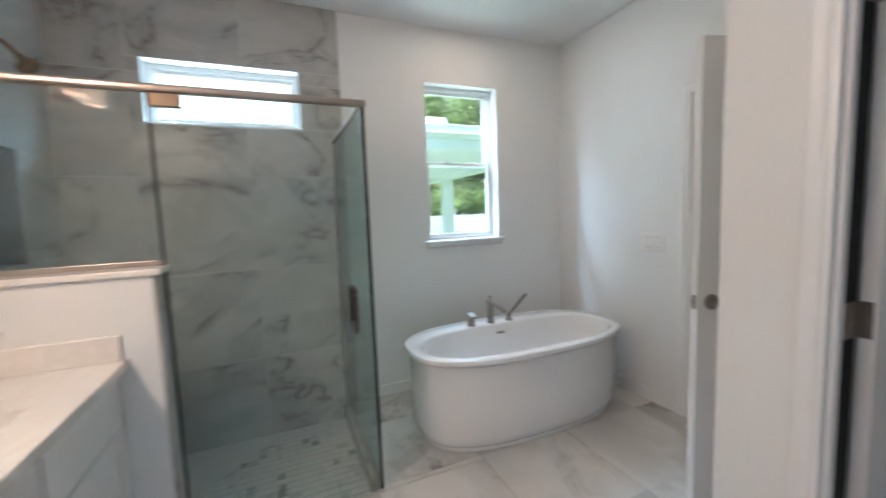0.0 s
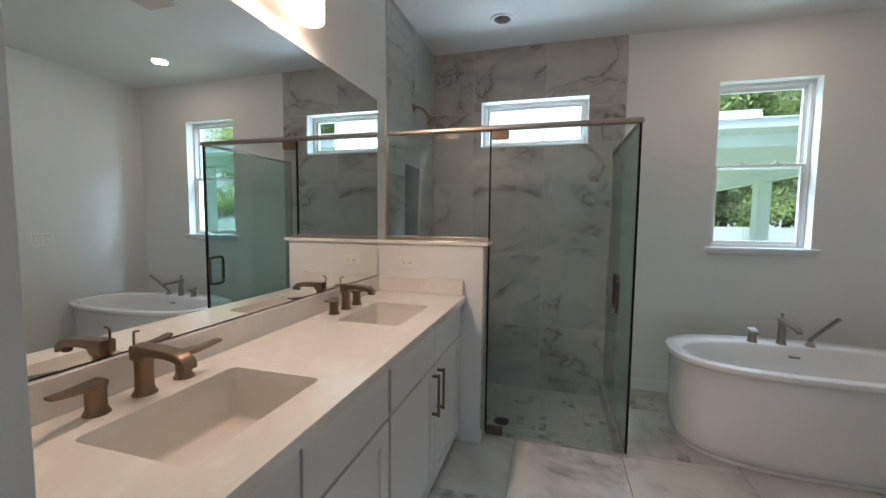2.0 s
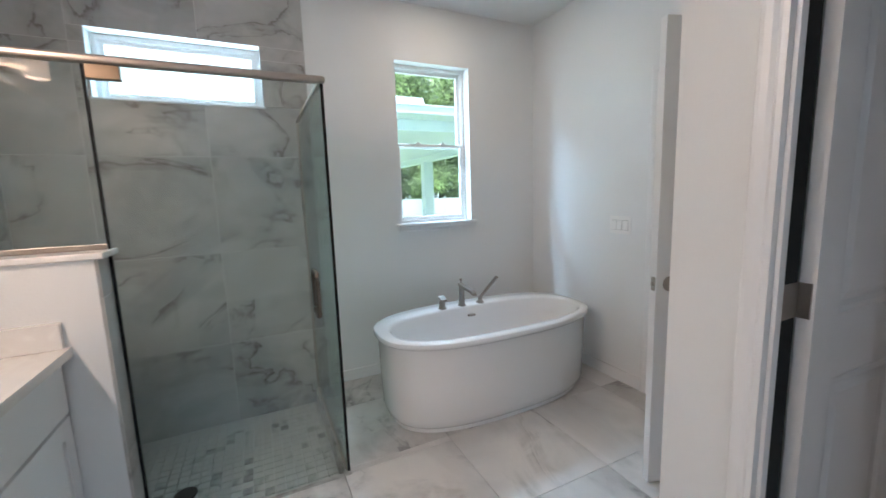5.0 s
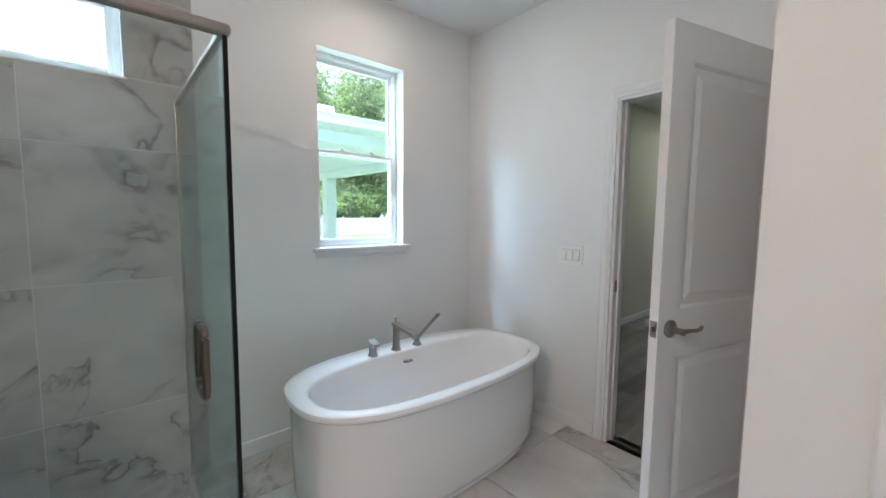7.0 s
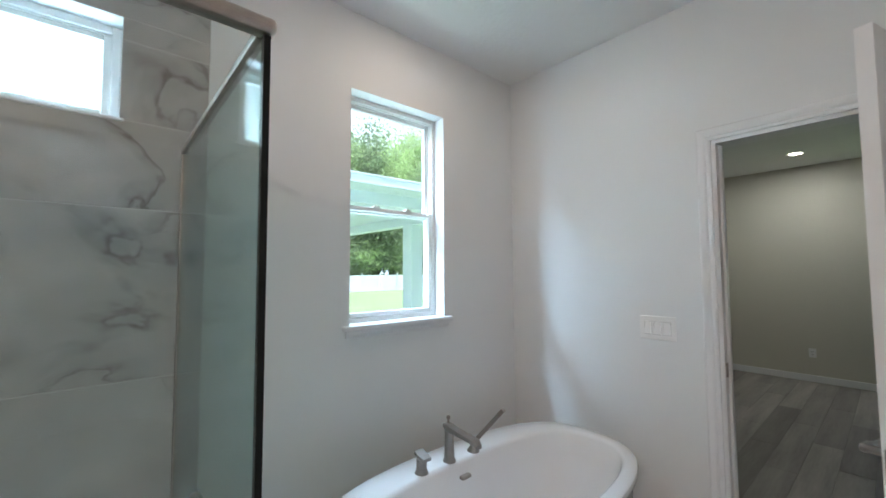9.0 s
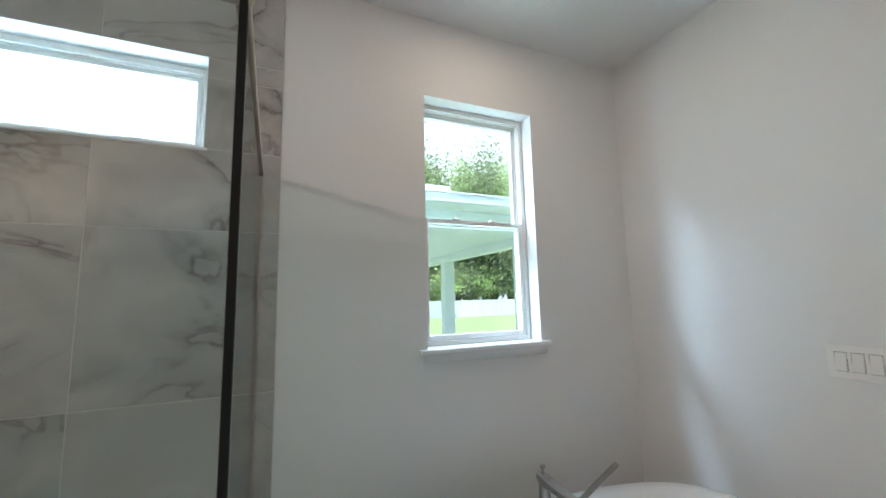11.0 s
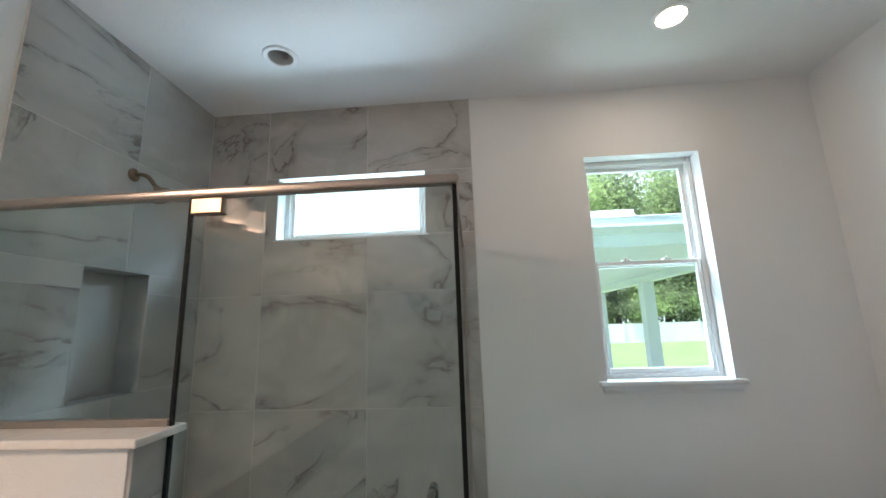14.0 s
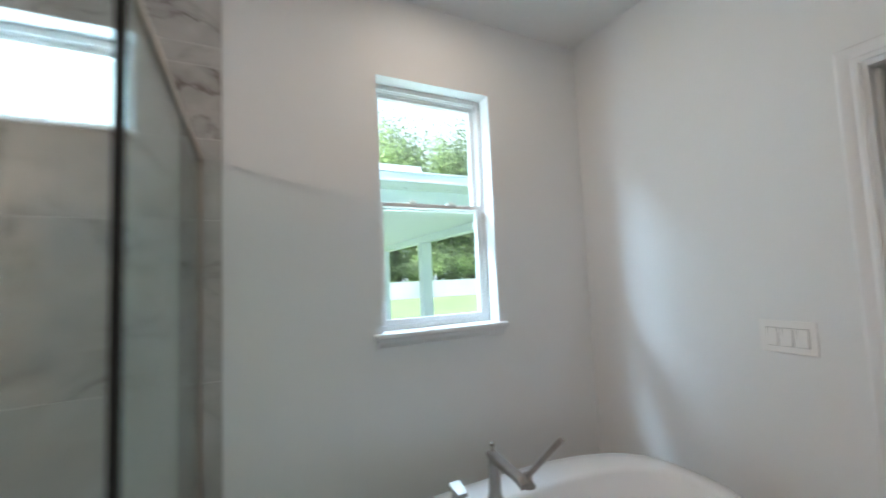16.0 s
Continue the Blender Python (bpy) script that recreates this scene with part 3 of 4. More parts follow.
dr = thing("shower_drain", (0.42, 3.13, -0.1), "round dark bronze floor drain in the mosaic", "drain")
part("drain_ring", turned((0.42, 3.13, -0.104), [(0.052, 0), (0.052, 0.007), (0.047, 0.009), (0.0005, 0.008)]), RUBBER, dr, smooth=True)
for k in range(5):
    part("grate_slot", box(0.39, 0.45, 3.108 + k * 0.011, 3.112 + k * 0.011, -0.0955, -0.0948), DARK, dr)


# ---- vanity ----
CT = 0.888


def cabinet(y0, y1, label):
    e = thing("vanity_cabinet", (-0.08, (y0 + y1) / 2, 0), label, "bathroom cabinet", "vanity cabinets")
    bm = box(XL + 0.002, VX - 0.034, y0, y1, 0.1, 0.69)
    box(VX - 0.05, VX - 0.034, y0, y1, 0.69, CT - 0.034, bm=bm)
    for q in ((y0, y0 + 0.018), (y1 - 0.018, y1)):
        box(XL + 0.002, VX - 0.05, q[0], q[1], 0.69, CT - 0.034, bm=bm)
    part("body", bm, CAB, e)
    part("toe_kick", box(XL + 0.002, VX - 0.09, y0, y1, 0.001, 0.1), CAB, e)
    mid = (y0 + y1) / 2
    for a, b, s in ((y0 + 0.009, mid - 0.005, 1), (mid + 0.005, y1 - 0.009, -1)):
        part("false_drawer_front", box(VX - 0.033, VX, a, b, 0.664, CT - 0.042, 0.002), CAB, e)
        bm = bmesh.new()
        z0, z1, w = 0.07, 0.652, 0.06
        for q in ((a, a + w, z0, z1), (b - w, b, z0, z1), (a + w, b - w, z0, z0 + w), (a + w, b - w, z1 - w, z1)):
            box(VX - 0.033, VX, q[0], q[1], q[2], q[3], 0.0015, bm)
        d = part("door", bm, CAB, e)
        part("panel", box(VX - 0.018, VX - 0.009, a + w - 0.002, b - w + 0.002, z0 + w - 0.002, z1 - w + 0.002), CAB, d)
        yh = b - 0.035 if s > 0 else a + 0.035
        pts = [(VX, yh, 0.62), (VX + 0.034, yh, 0.62), (VX + 0.034, yh, 0.43), (VX, yh, 0.43)]
        bm = bmesh.new()
        box(VX + 0.026, VX + 0.038, yh - 0.006, yh + 0.006, 0.425, 0.625, 0.002, bm)
        for zz in (0.43, 0.61):
            box(VX, VX + 0.028, yh - 0.006, yh + 0.006, zz - 0.001, zz + 0.011, 0.0015, bm)
        part("bar_pull", bm, DARKBRONZE, d, "bronze square bar pull")
    return e


cabinet(VY0 + 0.004, 1.602, "white shaker vanity cabinet with two doors under the sink")
cabinet(1.606, VY1 - 0.002, "white shaker vanity cabinet with two doors beside the low wall")

SINKS = ((0.928, 1.338), (1.9, 2.31))
SXA, SXB = -0.162, 0.134
ct = thing("countertop", (-0.06, 1.56, CT), "warm white quartz vanity top with two sink cutouts", "countertop")
bm = bmesh.new()


def rounded(x0, x1, y0, y1, z, r=0.03, n=6):
    pts = []
    for cx, cy, a in ((x1 - r, y1 - r, 0), (x0 + r, y1 - r, 90), (x0 + r, y0 + r, 180), (x1 - r, y0 + r, 270)):
        for i in range(n + 1):
            t = radians(a + 90 * i / n)
            pts.append((cx + r * math.cos(t), cy + r * math.sin(t), z))
    return pts


def slab_with_hole(bm, X0, X1, Y0, Y1, hole, z0, z1):
    """A slab with a rounded rectangular cutout, its outline drawn to match the cutout's points."""
    n = len(hole)
    q = n // 4
    outer = []
    cs = ((X1, Y1), (X0, Y1), (X0, Y0), (X1, Y0))
    for i, (cx, cy) in enumerate(cs):
        outer += [(cx, cy)] * q
    for z in (z0, z1):
        hv = [bm.verts.new((p[0], p[1], z)) for p in hole]
        ov = [bm.verts.new((*c, z)) for c in cs]
        for i in range(n):
            j = (i + 1) % n
            a, b = ov[i // q], ov[j // q]
            bm.faces.new((hv[i], hv[j], a) if a is b else (hv[i], hv[j], b, a))
        if z == z0:
            lo = (hv, ov)
    for a, b in ((lo[0], hv), (lo[1], ov)):
        for i in range(len(a)):
            j = (i + 1) % len(a)
            bm.faces.new((a[i], a[j], b[j], b[i]))


for k, (a, b) in enumerate(SINKS):
    y0, y1 = ((VY0, 1.622), (1.622, VY1 - 0.002))[k]
    slab_with_hole(bm, XL + 0.001, 0.256, y0, y1, rounded(SXA, SXB, a, b, 0, 0.022), CT - 0.032, CT)
bmesh.ops.remove_doubles(bm, verts=bm.verts, dist=0.0002)
part("slab", bm, QUARTZ, ct)
part("backsplash", box(XL + 0.001, XL + 0.021, VY0, VY1 - 0.002, CT + 0.0005, 0.98, 0.002), QUARTZ, ct)
part("side_splash", box(XL + 0.022, 0.24, VY1 - 0.022, VY1 - 0.002, CT + 0.0005, 0.98, 0.002), QUARTZ, ct)
for a, b in SINKS:
    s = thing("sink", ((SXA + SXB) / 2, (a + b) / 2, CT - 0.17), "rectangular white undermount sink", "sink", "vanity sinks")
    rings = [rounded(SXA - o, SXB + o, a - o, b + o, z, r) for o, z, r in (
        (0.02, CT - 0.034, 0.03), (0.006, CT - 0.034, 0.024), (0.005, CT - 0.044, 0.024), (0.0, CT - 0.132, 0.02), (-0.004, CT - 0.145, 0.022), (-0.013, CT - 0.153, 0.026), (-0.05, CT - 0.157, 0.03), (-0.12, CT - 0.16, 0.02))]
    part("basin", loft(rings, caps=False), PORC, s, smooth=True).modifiers.new("wall", "SOLIDIFY").thickness = -0.008
    cx, cy = (SXA + SXB) / 2, (a + b) / 2
    part("basin_bottom", box(cx - 0.045, cx + 0.045, cy - 0.11, cy + 0.11, CT - 0.168, CT - 0.1605), PORC, s)
    part("pop_up_drain", turned((cx, cy, CT - 0.16), [(0.03, 0), (0.03, 0.003), (0.024, 0.005), (0.022, 0.009), (0.0005, 0.01)]), BRONZE, s, "bronze pop-up drain", True)


def faucet(y):
    x = -0.234
    e = thing("faucet", (x, y, CT), "widespread bronze basin faucet with two lever handles", "faucet", "vanity faucets")
    sp = part("spout", turned((x, y, CT), [(0.028, 0), (0.0275, 0.003), (0.0225, 0.011), (0.0208, 0.02), (0.0205, 0.06), (0.0205, 0.098)]), BRONZE, e, smooth=True)
    secs = []
    for dx, lo, hi, hw in ((-0.0215, 0.09, 0.121, 0.018), (-0.0195, 0.088, 0.1245, 0.0205), (0.016, 0.084, 0.1245, 0.0208), (0.022, 0.094, 0.1242, 0.0208), (0.03, 0.1, 0.1238, 0.0206), (0.05, 0.1015, 0.123, 0.0205), (0.085, 0.101, 0.121, 0.02), (0.112, 0.097, 0.118, 0.0195), (0.13, 0.09, 0.113, 0.0192), (0.143, 0.082, 0.105, 0.0188), (0.15, 0.078, 0.095, 0.018)):
        m_, h_ = (lo + hi) / 2, (hi - lo) / 2
        secs.append([(x + dx, y + a * hw, CT + m_ + b * h_) for a, b in ((-1, -0.7), (-0.85, -1), (0.85, -1), (1, -0.7), (1, 0.7), (0.85, 1), (-0.85, 1), (-1, 0.7))])
    part("spout_arm", loft(secs), BRONZE, sp, smooth=True)
    part("aerator", turned((x + 0.132, y, CT + 0.084), [(0.012, 0.004), (0.012, -0.004), (0.009, -0.006)], n=16), DARKBRONZE, sp, smooth=True)
    part("lift_rod", tube(bent([(x - 0.03, y, CT + 0.07), (x - 0.03, y, CT + 0.155), (x - 0.012, y, CT + 0.158)], 0.008), 0.003, 8), BRONZE, e, smooth=True)
    for s in (-1, 1):
        yy = y + s * 0.108
        hb = part("handle_base", turned((x, yy, CT), [(0.0265, 0), (0.026, 0.003), (0.0215, 0.011), (0.0203, 0.018), (0.0203, 0.05), (0.0195, 0.0505), (0.0195, 0.052), (0.0205, 0.0525), (0.0205, 0.068), (0.019, 0.071)]), BRONZE, e, smooth=True)
        secs = []
        for d, z, hw, hh in ((-0.018, 0.068, 0.019, 0.006), (0.02, 0.069, 0.02, 0.006), (0.06, 0.073, 0.015, 0.0045), (0.098, 0.079, 0.012, 0.0035)):
            secs.append([(x + a * hw + d * 0.25, yy + s * d, CT + z + b * hh) for a, b in ((-1, -1), (1, -1), (1, 1), (-1, 1))])
        part("lever", loft(secs), BRONZE, hb)
    return e


faucet(1.129)
faucet(2.115)

mir = thing("mirror", (XL, 1.57, 1.0), "large frameless wall mirror above the vanity", "mirror")
part("mirror_glass", box(XL + 0.004, XL + 0.01, VY0 + 0.01, VY1 - 0.022, 0.986, 2.045), MIRROR, mir)
part("mirror_edge", box(XL + 0.001, XL + 0.0035, VY0 + 0.008, VY1 - 0.019, 0.9815, 2.0475), BLACK, mir)


# ---- plates ----
def outlet(m, label):
    """A duplex outlet plate on the wall whose face is the local xz plane, facing -y."""
    e = thing("outlet", (0, 0, 0), label, "outlet")
    part("cover_plate", box(-0.057, 0.057, -0.006, 0, -0.035, 0.035, 0.003), PLATE, e)
    for x in (-0.02, 0.02):
        s = part("socket", box(x - 0.014, x + 0.014, -0.0085, -0.006, -0.017, 0.017, 0.001), PLATE, e)
        for dz in (-0.006, 0.006):
            part("slot", box(x - 0.005, x + 0.004, -0.0091, -0.0084, dz - 0.0013, dz + 0.0013), BLACK, s)
        part("slot", box(x + 0.0075, x + 0.0115, -0.0091, -0.0084, -0.0025, 0.0025), BLACK, s)
    e.matrix_world = m
    return e


outlet(pose(-0.118, KY0, 1.068), "white duplex outlet on the low wall")
outlet(pose(BX, 2.75, 0.36, 0, 90, -90), "white outlet low on the bedroom wall")
swp = thing("light_switch", (XR, 2.825, 1.117), "white three-gang rocker switch plate on the wall", "light switch")
part("cover_plate", box(XR - 0.006, XR, 2.738, 2.911, 1.057, 1.178, 0.003), PLATE, swp)
for k in range(3):
    y = 2.7785 + 0.046 * k
    r = part("rocker", loft([[(XR - 0.006, y - 0.0165, 1.084), (XR - 0.006, y + 0.0165, 1.084), (XR - 0.006, y + 0.0165, 1.15), (XR - 0.006, y - 0.0165, 1.15)], [(XR - 0.013, y - 0.0155, 1.085), (XR - 0.013, y + 0.0155, 1.085), (XR - 0.0075, y + 0.0155, 1.149), (XR - 0.0075, y - 0.0155, 1.149)]]), PLATE, swp)
    part("rocker_gap", box(XR - 0.0063, XR - 0.0058, y - 0.0175, y + 0.0175, 1.083, 1.151), DARK, swp)

# ---- ceiling fixtures ----
# the last fixture is an unseen addition that goes with the passage fill lamp
for name, c, lit, lab in (("recessed_light", (2.136, 3.225), True, "lit recessed downlight with white trim over the tub"), ("recessed_light", (0.343, 3.285), False, "unlit recessed downlight with white trim in the shower"), ("recessed_light", (6.93, 2.71), True, "lit recessed downlight in the bedroom"), ("recessed_light", (0.55, -0.9), True, "unseen downlight added as fill in the entry passage")):
    e = thing(name, (*c, H), lab, "ceiling light", "recessed lights")
    part("trim_ring", loft([circle((*c, H + z), r, n=40) for r, z in ((0.084, 0), (0.084, -0.004), (0.078, -0.008), (0.062, -0.006), (0.058, -0.001))], caps=False), TRIM, e, smooth=True)
    if lit:
        part("lens", turned((*c, H - 0.002), [(0.059, 0), (0.057, -0.004), (0.0005, -0.005)], n=32), LENS, e, smooth=True)
    else:
        part("baffle", loft([circle((*c, H + z), r, n=32) for r, z in ((0.06, -0.001), (0.056, 0.02), (0.052, 0.085), (0.012, 0.088), (0.012, 0.095), (0.056, 0.095), (0.0575, 0.005), (0.06, -0.001))], caps=False), GREYRING, e, "grey stepped baffle", True)
        part("bulb", turned((*c, H), [(0.012, 0.087), (0.03, 0.07), (0.04, 0.05), (0.04, 0.044), (0.03, 0.038), (0.0005, 0.036)], n=24), CHROME, e, "unlit silvered reflector bulb", True)

cv = thing("ceiling_vent", (1.24, 2.47, H), "white louvred ceiling vent grille", "vent")
bm = bmesh.new()
for q in ((1.1, 1.12, 2.38, 2.56), (1.36, 1.38, 2.38, 2.56), (1.12, 1.36, 2.38, 2.4), (1.12, 1.36, 2.54, 2.56)):
    box(*q, H - 0.008, H, 0.002, bm)
part("frame", bm, TRIM, cv)
part("backing", box(1.12, 1.36, 2.4, 2.54, H - 0.002, H - 0.0005), DARK, cv)
for k in range(9):
    part("slat", loft([[(x, 2.402 + 0.0155 * k, H - 0.003), (x, 2.404 + 0.0155 * k, H - 0.002), (x, 2.413 + 0.0155 * k, H - 0.009), (x, 2.411 + 0.0155 * k, H - 0.01)] for x in (1.12, 1.36)]), TRIM, cv)

vl = thing("vanity_light", (XL, 1.605, 2.27), "three-light bronze vanity fixture with frosted shades", "wall lamp")
part("back_plate", box(XL, XL + 0.02, 1.51, 1.7, 2.27, 2.38, 0.006), BRONZE, vl)
part("bar", box(XL + 0.065, XL + 0.095, 1.33, 1.88, 2.3, 2.32, 0.004), BRONZE, vl)
part("stem", tube([(XL + 0.02, 1.605, 2.31), (XL + 0.075, 1.605, 2.31)], 0.012), BRONZE, vl)
for k in range(3):
    y = 1.36 + 0.245 * k
    bm = turned((-0.235, y, 2.127), [(0.056, 0), (0.059, 0.004), (0.059, 0.12), (0.05, 0.128), (0.02, 0.13), (0.02, 0.128), (0.05, 0.124), (0.055, 0.118), (0.055, 0.002), (0.0535, 0)], n=32)
    shade = part("shade", bm, SHADE, vl, "glowing frosted glass shade", True)
    shade.visible_shadow = False
    part("socket_cup", turned((-0.235, y, 2.257), [(0.024, 0), (0.024, 0.02), (0.012, 0.046)]), BRONZE, vl, smooth=True)

# ---- bathtub ----
TX, TY = 2.205, 3.108


def oval(a, b, z, dy=0.0, n=96, p=2.7):
    pts = []
    for i in range(n):
        t = 2 * math.pi * i / n
        c, s = math.cos(t), math.sin(t)
        pts.append((TX + a * math.copysign(abs(c) ** (2 / p), c), TY + dy + b * math.copysign(abs(s) ** (2 / p), s), z))
    return pts


tub = thing("bathtub", (TX, TY, 0), "white oval freestanding acrylic bathtub with a rolled rim", "bathtub")
rings = [oval(*r) for r in ((0.672, 0.316, 0.0), (0.682, 0.326, 0.004), (0.682, 0.326, 0.018), (0.678, 0.322, 0.024), (0.692, 0.335, 0.034), (0.71, 0.352, 0.055), (0.72, 0.362, 0.09), (0.727, 0.368, 0.3), (0.732, 0.372, 0.515), (0.738, 0.377, 0.523), (0.749, 0.385, 0.526), (0.756, 0.391, 0.532), (0.758, 0.393, 0.545), (0.754, 0.39, 0.558), (0.743, 0.381, 0.564),
        (0.695, 0.292, 0.566, -0.05), (0.681, 0.279, 0.562, -0.052), (0.671, 0.269, 0.55, -0.052), (0.648, 0.256, 0.46, -0.052), (0.606, 0.235, 0.29, -0.052), (0.565, 0.214, 0.19, -0.052), (0.505, 0.184, 0.155, -0.052), (0.38, 0.13, 0.145, -0.052), (0.1, 0.04, 0.142, -0.052))]
part("shell", loft(rings), ACRYL, tub, smooth=True)
part("overflow_slot", box(TX - 0.028, TX + 0.028, TY + 0.188, TY + 0.214, 0.492, 0.507, 0.005), NICKEL, tub, "brushed nickel overflow slot")
part("drain", turned((TX, TY - 0.052, 0.142), [(0.035, 0), (0.035, 0.004), (0.0005, 0.006)]), NICKEL, tub, smooth=True)

DZ = 0.564
FY = 3.36
tf = thing("tub_faucet", (2.155, FY, DZ), "brushed nickel deck tub filler with lever spout", "faucet")
sp = part("spout", turned((2.155, FY, DZ), [(0.03, 0), (0.029, 0.004), (0.023, 0.018), (0.0205, 0.1), (0.0205, 0.146)]), NICKEL, tf, smooth=True)
secs = []
for d, z, hw, hh in ((-0.022, 0.156, 0.019, 0.008), (0.0, 0.147, 0.022, 0.016), (0.03, 0.144, 0.0215, 0.013), (0.09, 0.141, 0.0205, 0.011), (0.15, 0.137, 0.02, 0.0105), (0.172, 0.132, 0.019, 0.012), (0.186, 0.12, 0.016, 0.008)):
    secs.append([(2.155 + a * hw, FY - d, DZ + z + b * hh) for a, b in ((-1, -0.6), (-0.8, -1), (0.8, -1), (1, -0.6), (1, 0.7), (0.85, 1), (-0.85, 1), (-1, 0.7))])
part("spout_arm", loft(secs), NICKEL, sp, smooth=True)
part("diverter_knob", turned((2.155, FY + 0.005, DZ + 0.165), [(0.005, 0), (0.005, 0.018), (0.009, 0.022), (0.01, 0.03), (0.007, 0.033)], n=16), NICKEL, sp, smooth=True)
th = thing("tub_valve", (1.998, FY, DZ), "brushed nickel tub valve handle with a flat lever", "faucet handle")
part("handle_base", turned((1.998, FY, DZ), [(0.03, 0), (0.029, 0.004), (0.023, 0.016), (0.022, 0.06)]), NICKEL, th, smooth=True)
part("lever", loft([[(1.998 + a * w, FY - d, DZ + z + b * 0.007) for a, b in ((-1, -1), (1, -1), (1, 1), (-1, 1))] for d, z, w in ((-0.022, 0.082, 0.021), (0.0, 0.075, 0.023), (0.04, 0.066, 0.02))]), NICKEL, th)
hs = thing("hand_shower", (2.307, FY, DZ), "brushed nickel stick hand shower in its deck cradle", "hand shower")
part("cradle", turned((2.307, FY, DZ), [(0.03, 0), (0.029, 0.005), (0.019, 0.018), (0.015, 0.03), (0.018, 0.034), (0.018, 0.045), (0.014, 0.05)]), NICKEL, hs, smooth=True)
bm = box(-0.0125, 0.0125, -0.01, 0.01, -0.01, 0.232, 0.004)
bm.transform(Matrix.Translation((2.305, FY, DZ + 0.036)) @ Vector((0.063, -0.137, 0.175)).to_track_quat("Z", "Y").to_matrix().to_4x4())
part("wand", bm, NICKEL, hs)

# ---- towel bar on the partition ----
tb = thing("towel_bar", (2.65, PY, 1.44), "polished chrome towel bar on the partition wall", "towel bar")
part("bar", tube([(2.4, PY + 0.075, 1.44), (2.86, PY + 0.075, 1.44)], 0.009), CHROME, tb, smooth=True)
for x in (2.4, 2.86):
    part("post", turned((x, PY, 1.44), [(0.026, 0), (0.026, 0.006), (0.013, 0.012), (0.012, 0.06), (0.016, 0.066), (0.015, 0.082), (0.008, 0.087)], "y"), CHROME, tb, smooth=True)

# ---- outdoors ----
bm = bmesh.new()
ys = [4.0, 8, 14, 25, 42, 120, 900]
zs = [-0.2, -0.22, -0.32, -0.52, -0.85, -0.9, -0.9]
cols = (-900, -60, -20, 0, 6, 12, 20, 60, 900)
rings = [[(x, -900, -0.25) for x in cols]] + [[(x, y, z) for x in cols] for y, z in zip(ys, zs)]
structure("ground", loft(rings, caps=False, closed=False), GRASS, "sunlit green lawn behind the house", "lawn")
structure("house_wing_wall", box(-6, 1.55, 5.2, 5.4, -0.3, 3.8), STUCCO, "bright white stucco wall of the house wing", "facade")
structure("house_wing_return", box(1.35, 1.55, 5.4, 9, -0.3, 2.55), STUCCO, "white stucco side of the house wing", "facade")
# unseen eave, added to keep the sun out of the windows
structure("house_eave", box(-2, 8.2, YB + 0.2, YB + 0.55, 2.72, 2.82), SOFFIT, "unseen white eave added to shade the bathroom windows", "eave")

lan = thing("covered_patio", (3.5, 11, -0.2), "white covered patio with columns, beams and a shade-tinted fascia", "patio roof")
LY, LX = 6.4, 6.2
part("fascia", box(1.56, LX, LY, LY + 0.03, 2.568, 2.665, 0.004), FASCIA, lan, "white fascia board tinted blue for shade")
part("gutter_lip", box(1.56, LX, LY - 0.02, LY - 0.001, 2.55, 2.568, 0.003), FASCIA, lan)
part("drip_edge", box(1.56, LX, LY - 0.03, LY + 0.05, 2.656, 2.675, 0.003), SOFFIT, lan)
part("soffit", box(1.56, LX, LY + 0.031, LY + 0.45, 2.55, 2.563), SOFFIT, lan)
for k in range(22):
    part("soffit_vent", box(1.7 + k * 0.2, 1.76 + k * 0.2, LY + 0.3, LY + 0.315, 2.5485, 2.5495), DARK, lan)
part("near_beam", box(1.56, 5.85, LY + 0.451, LY + 0.7, 2.38, 2.56), SOFFIT, lan)
part("side_beam", box(5.6, 5.85, LY + 0.701, 16.0, 2.36, 2.56), SOFFIT, lan)
part("far_beam", box(1.56, 5.6, 15.75, 16.0, 2.36, 2.56), SOFFIT, lan)
part("patio_ceiling", box(1.56, 5.6, LY + 0.701, 15.75, 2.53, 2.55), SOFFIT, lan)
for y in (LY + 0.46, 8.35, 12.0, 15.73):
    part("column", box(5.58, 5.87, y, y + 0.29, -0.22, 2.36, 0.01), SOFFIT, lan)
part("roof", box(1.56, LX, LY + 0.051, 16.2, 2.565, 2.66), SHINGLE, lan)
rb = thing("roof_cap", (2.5, 7.3, 2.66), "low white clapboard box on the patio roof", "roof box")
for k in range(4):
    part("board", box(1.6 - 0.004 * k, 3.43 - 0.008 * k, 6.8 + 0.008 * k, 8.2, 2.661 + 0.055 * k, 2.714 + 0.055 * k), SOFFIT, rb)
structure("patio_slab", box(1.56, 5.95, LY + 0.4, 16.1, -0.45, -0.2), STUCCO, "pale concrete patio slab", "patio")

fy = 42.0
fence = thing("fence", (24, fy, -0.85), "white vinyl privacy fence at the end of the lawn", "fence")
for k in range(24):
    x = 4 + k * 2.4
    part("fence_post", box(x - 0.07, x + 0.07, fy - 0.09, fy + 0.05, -0.95, 1.12), FENCE, fence)
    part("post_cap", loft([[(x - 0.09, fy - 0.11, 1.12), (x + 0.09, fy - 0.11, 1.12), (x + 0.09, fy + 0.07, 1.12), (x - 0.09, fy + 0.07, 1.12)], [(x - 0.005, fy - 0.025, 1.2), (x + 0.005, fy - 0.025, 1.2), (x + 0.005, fy - 0.015, 1.2), (x - 0.005, fy - 0.015, 1.2)]]), FENCE, fence)
    part("fence_panel", box(x + 0.07, x + 2.33, fy - 0.03, fy + 0.01, -0.9, 0.98), FENCE, fence)

arc = [(20 + 260 * math.sin(radians(a)), 260 * math.cos(radians(a))) for a in range(-80, 81, 10)]
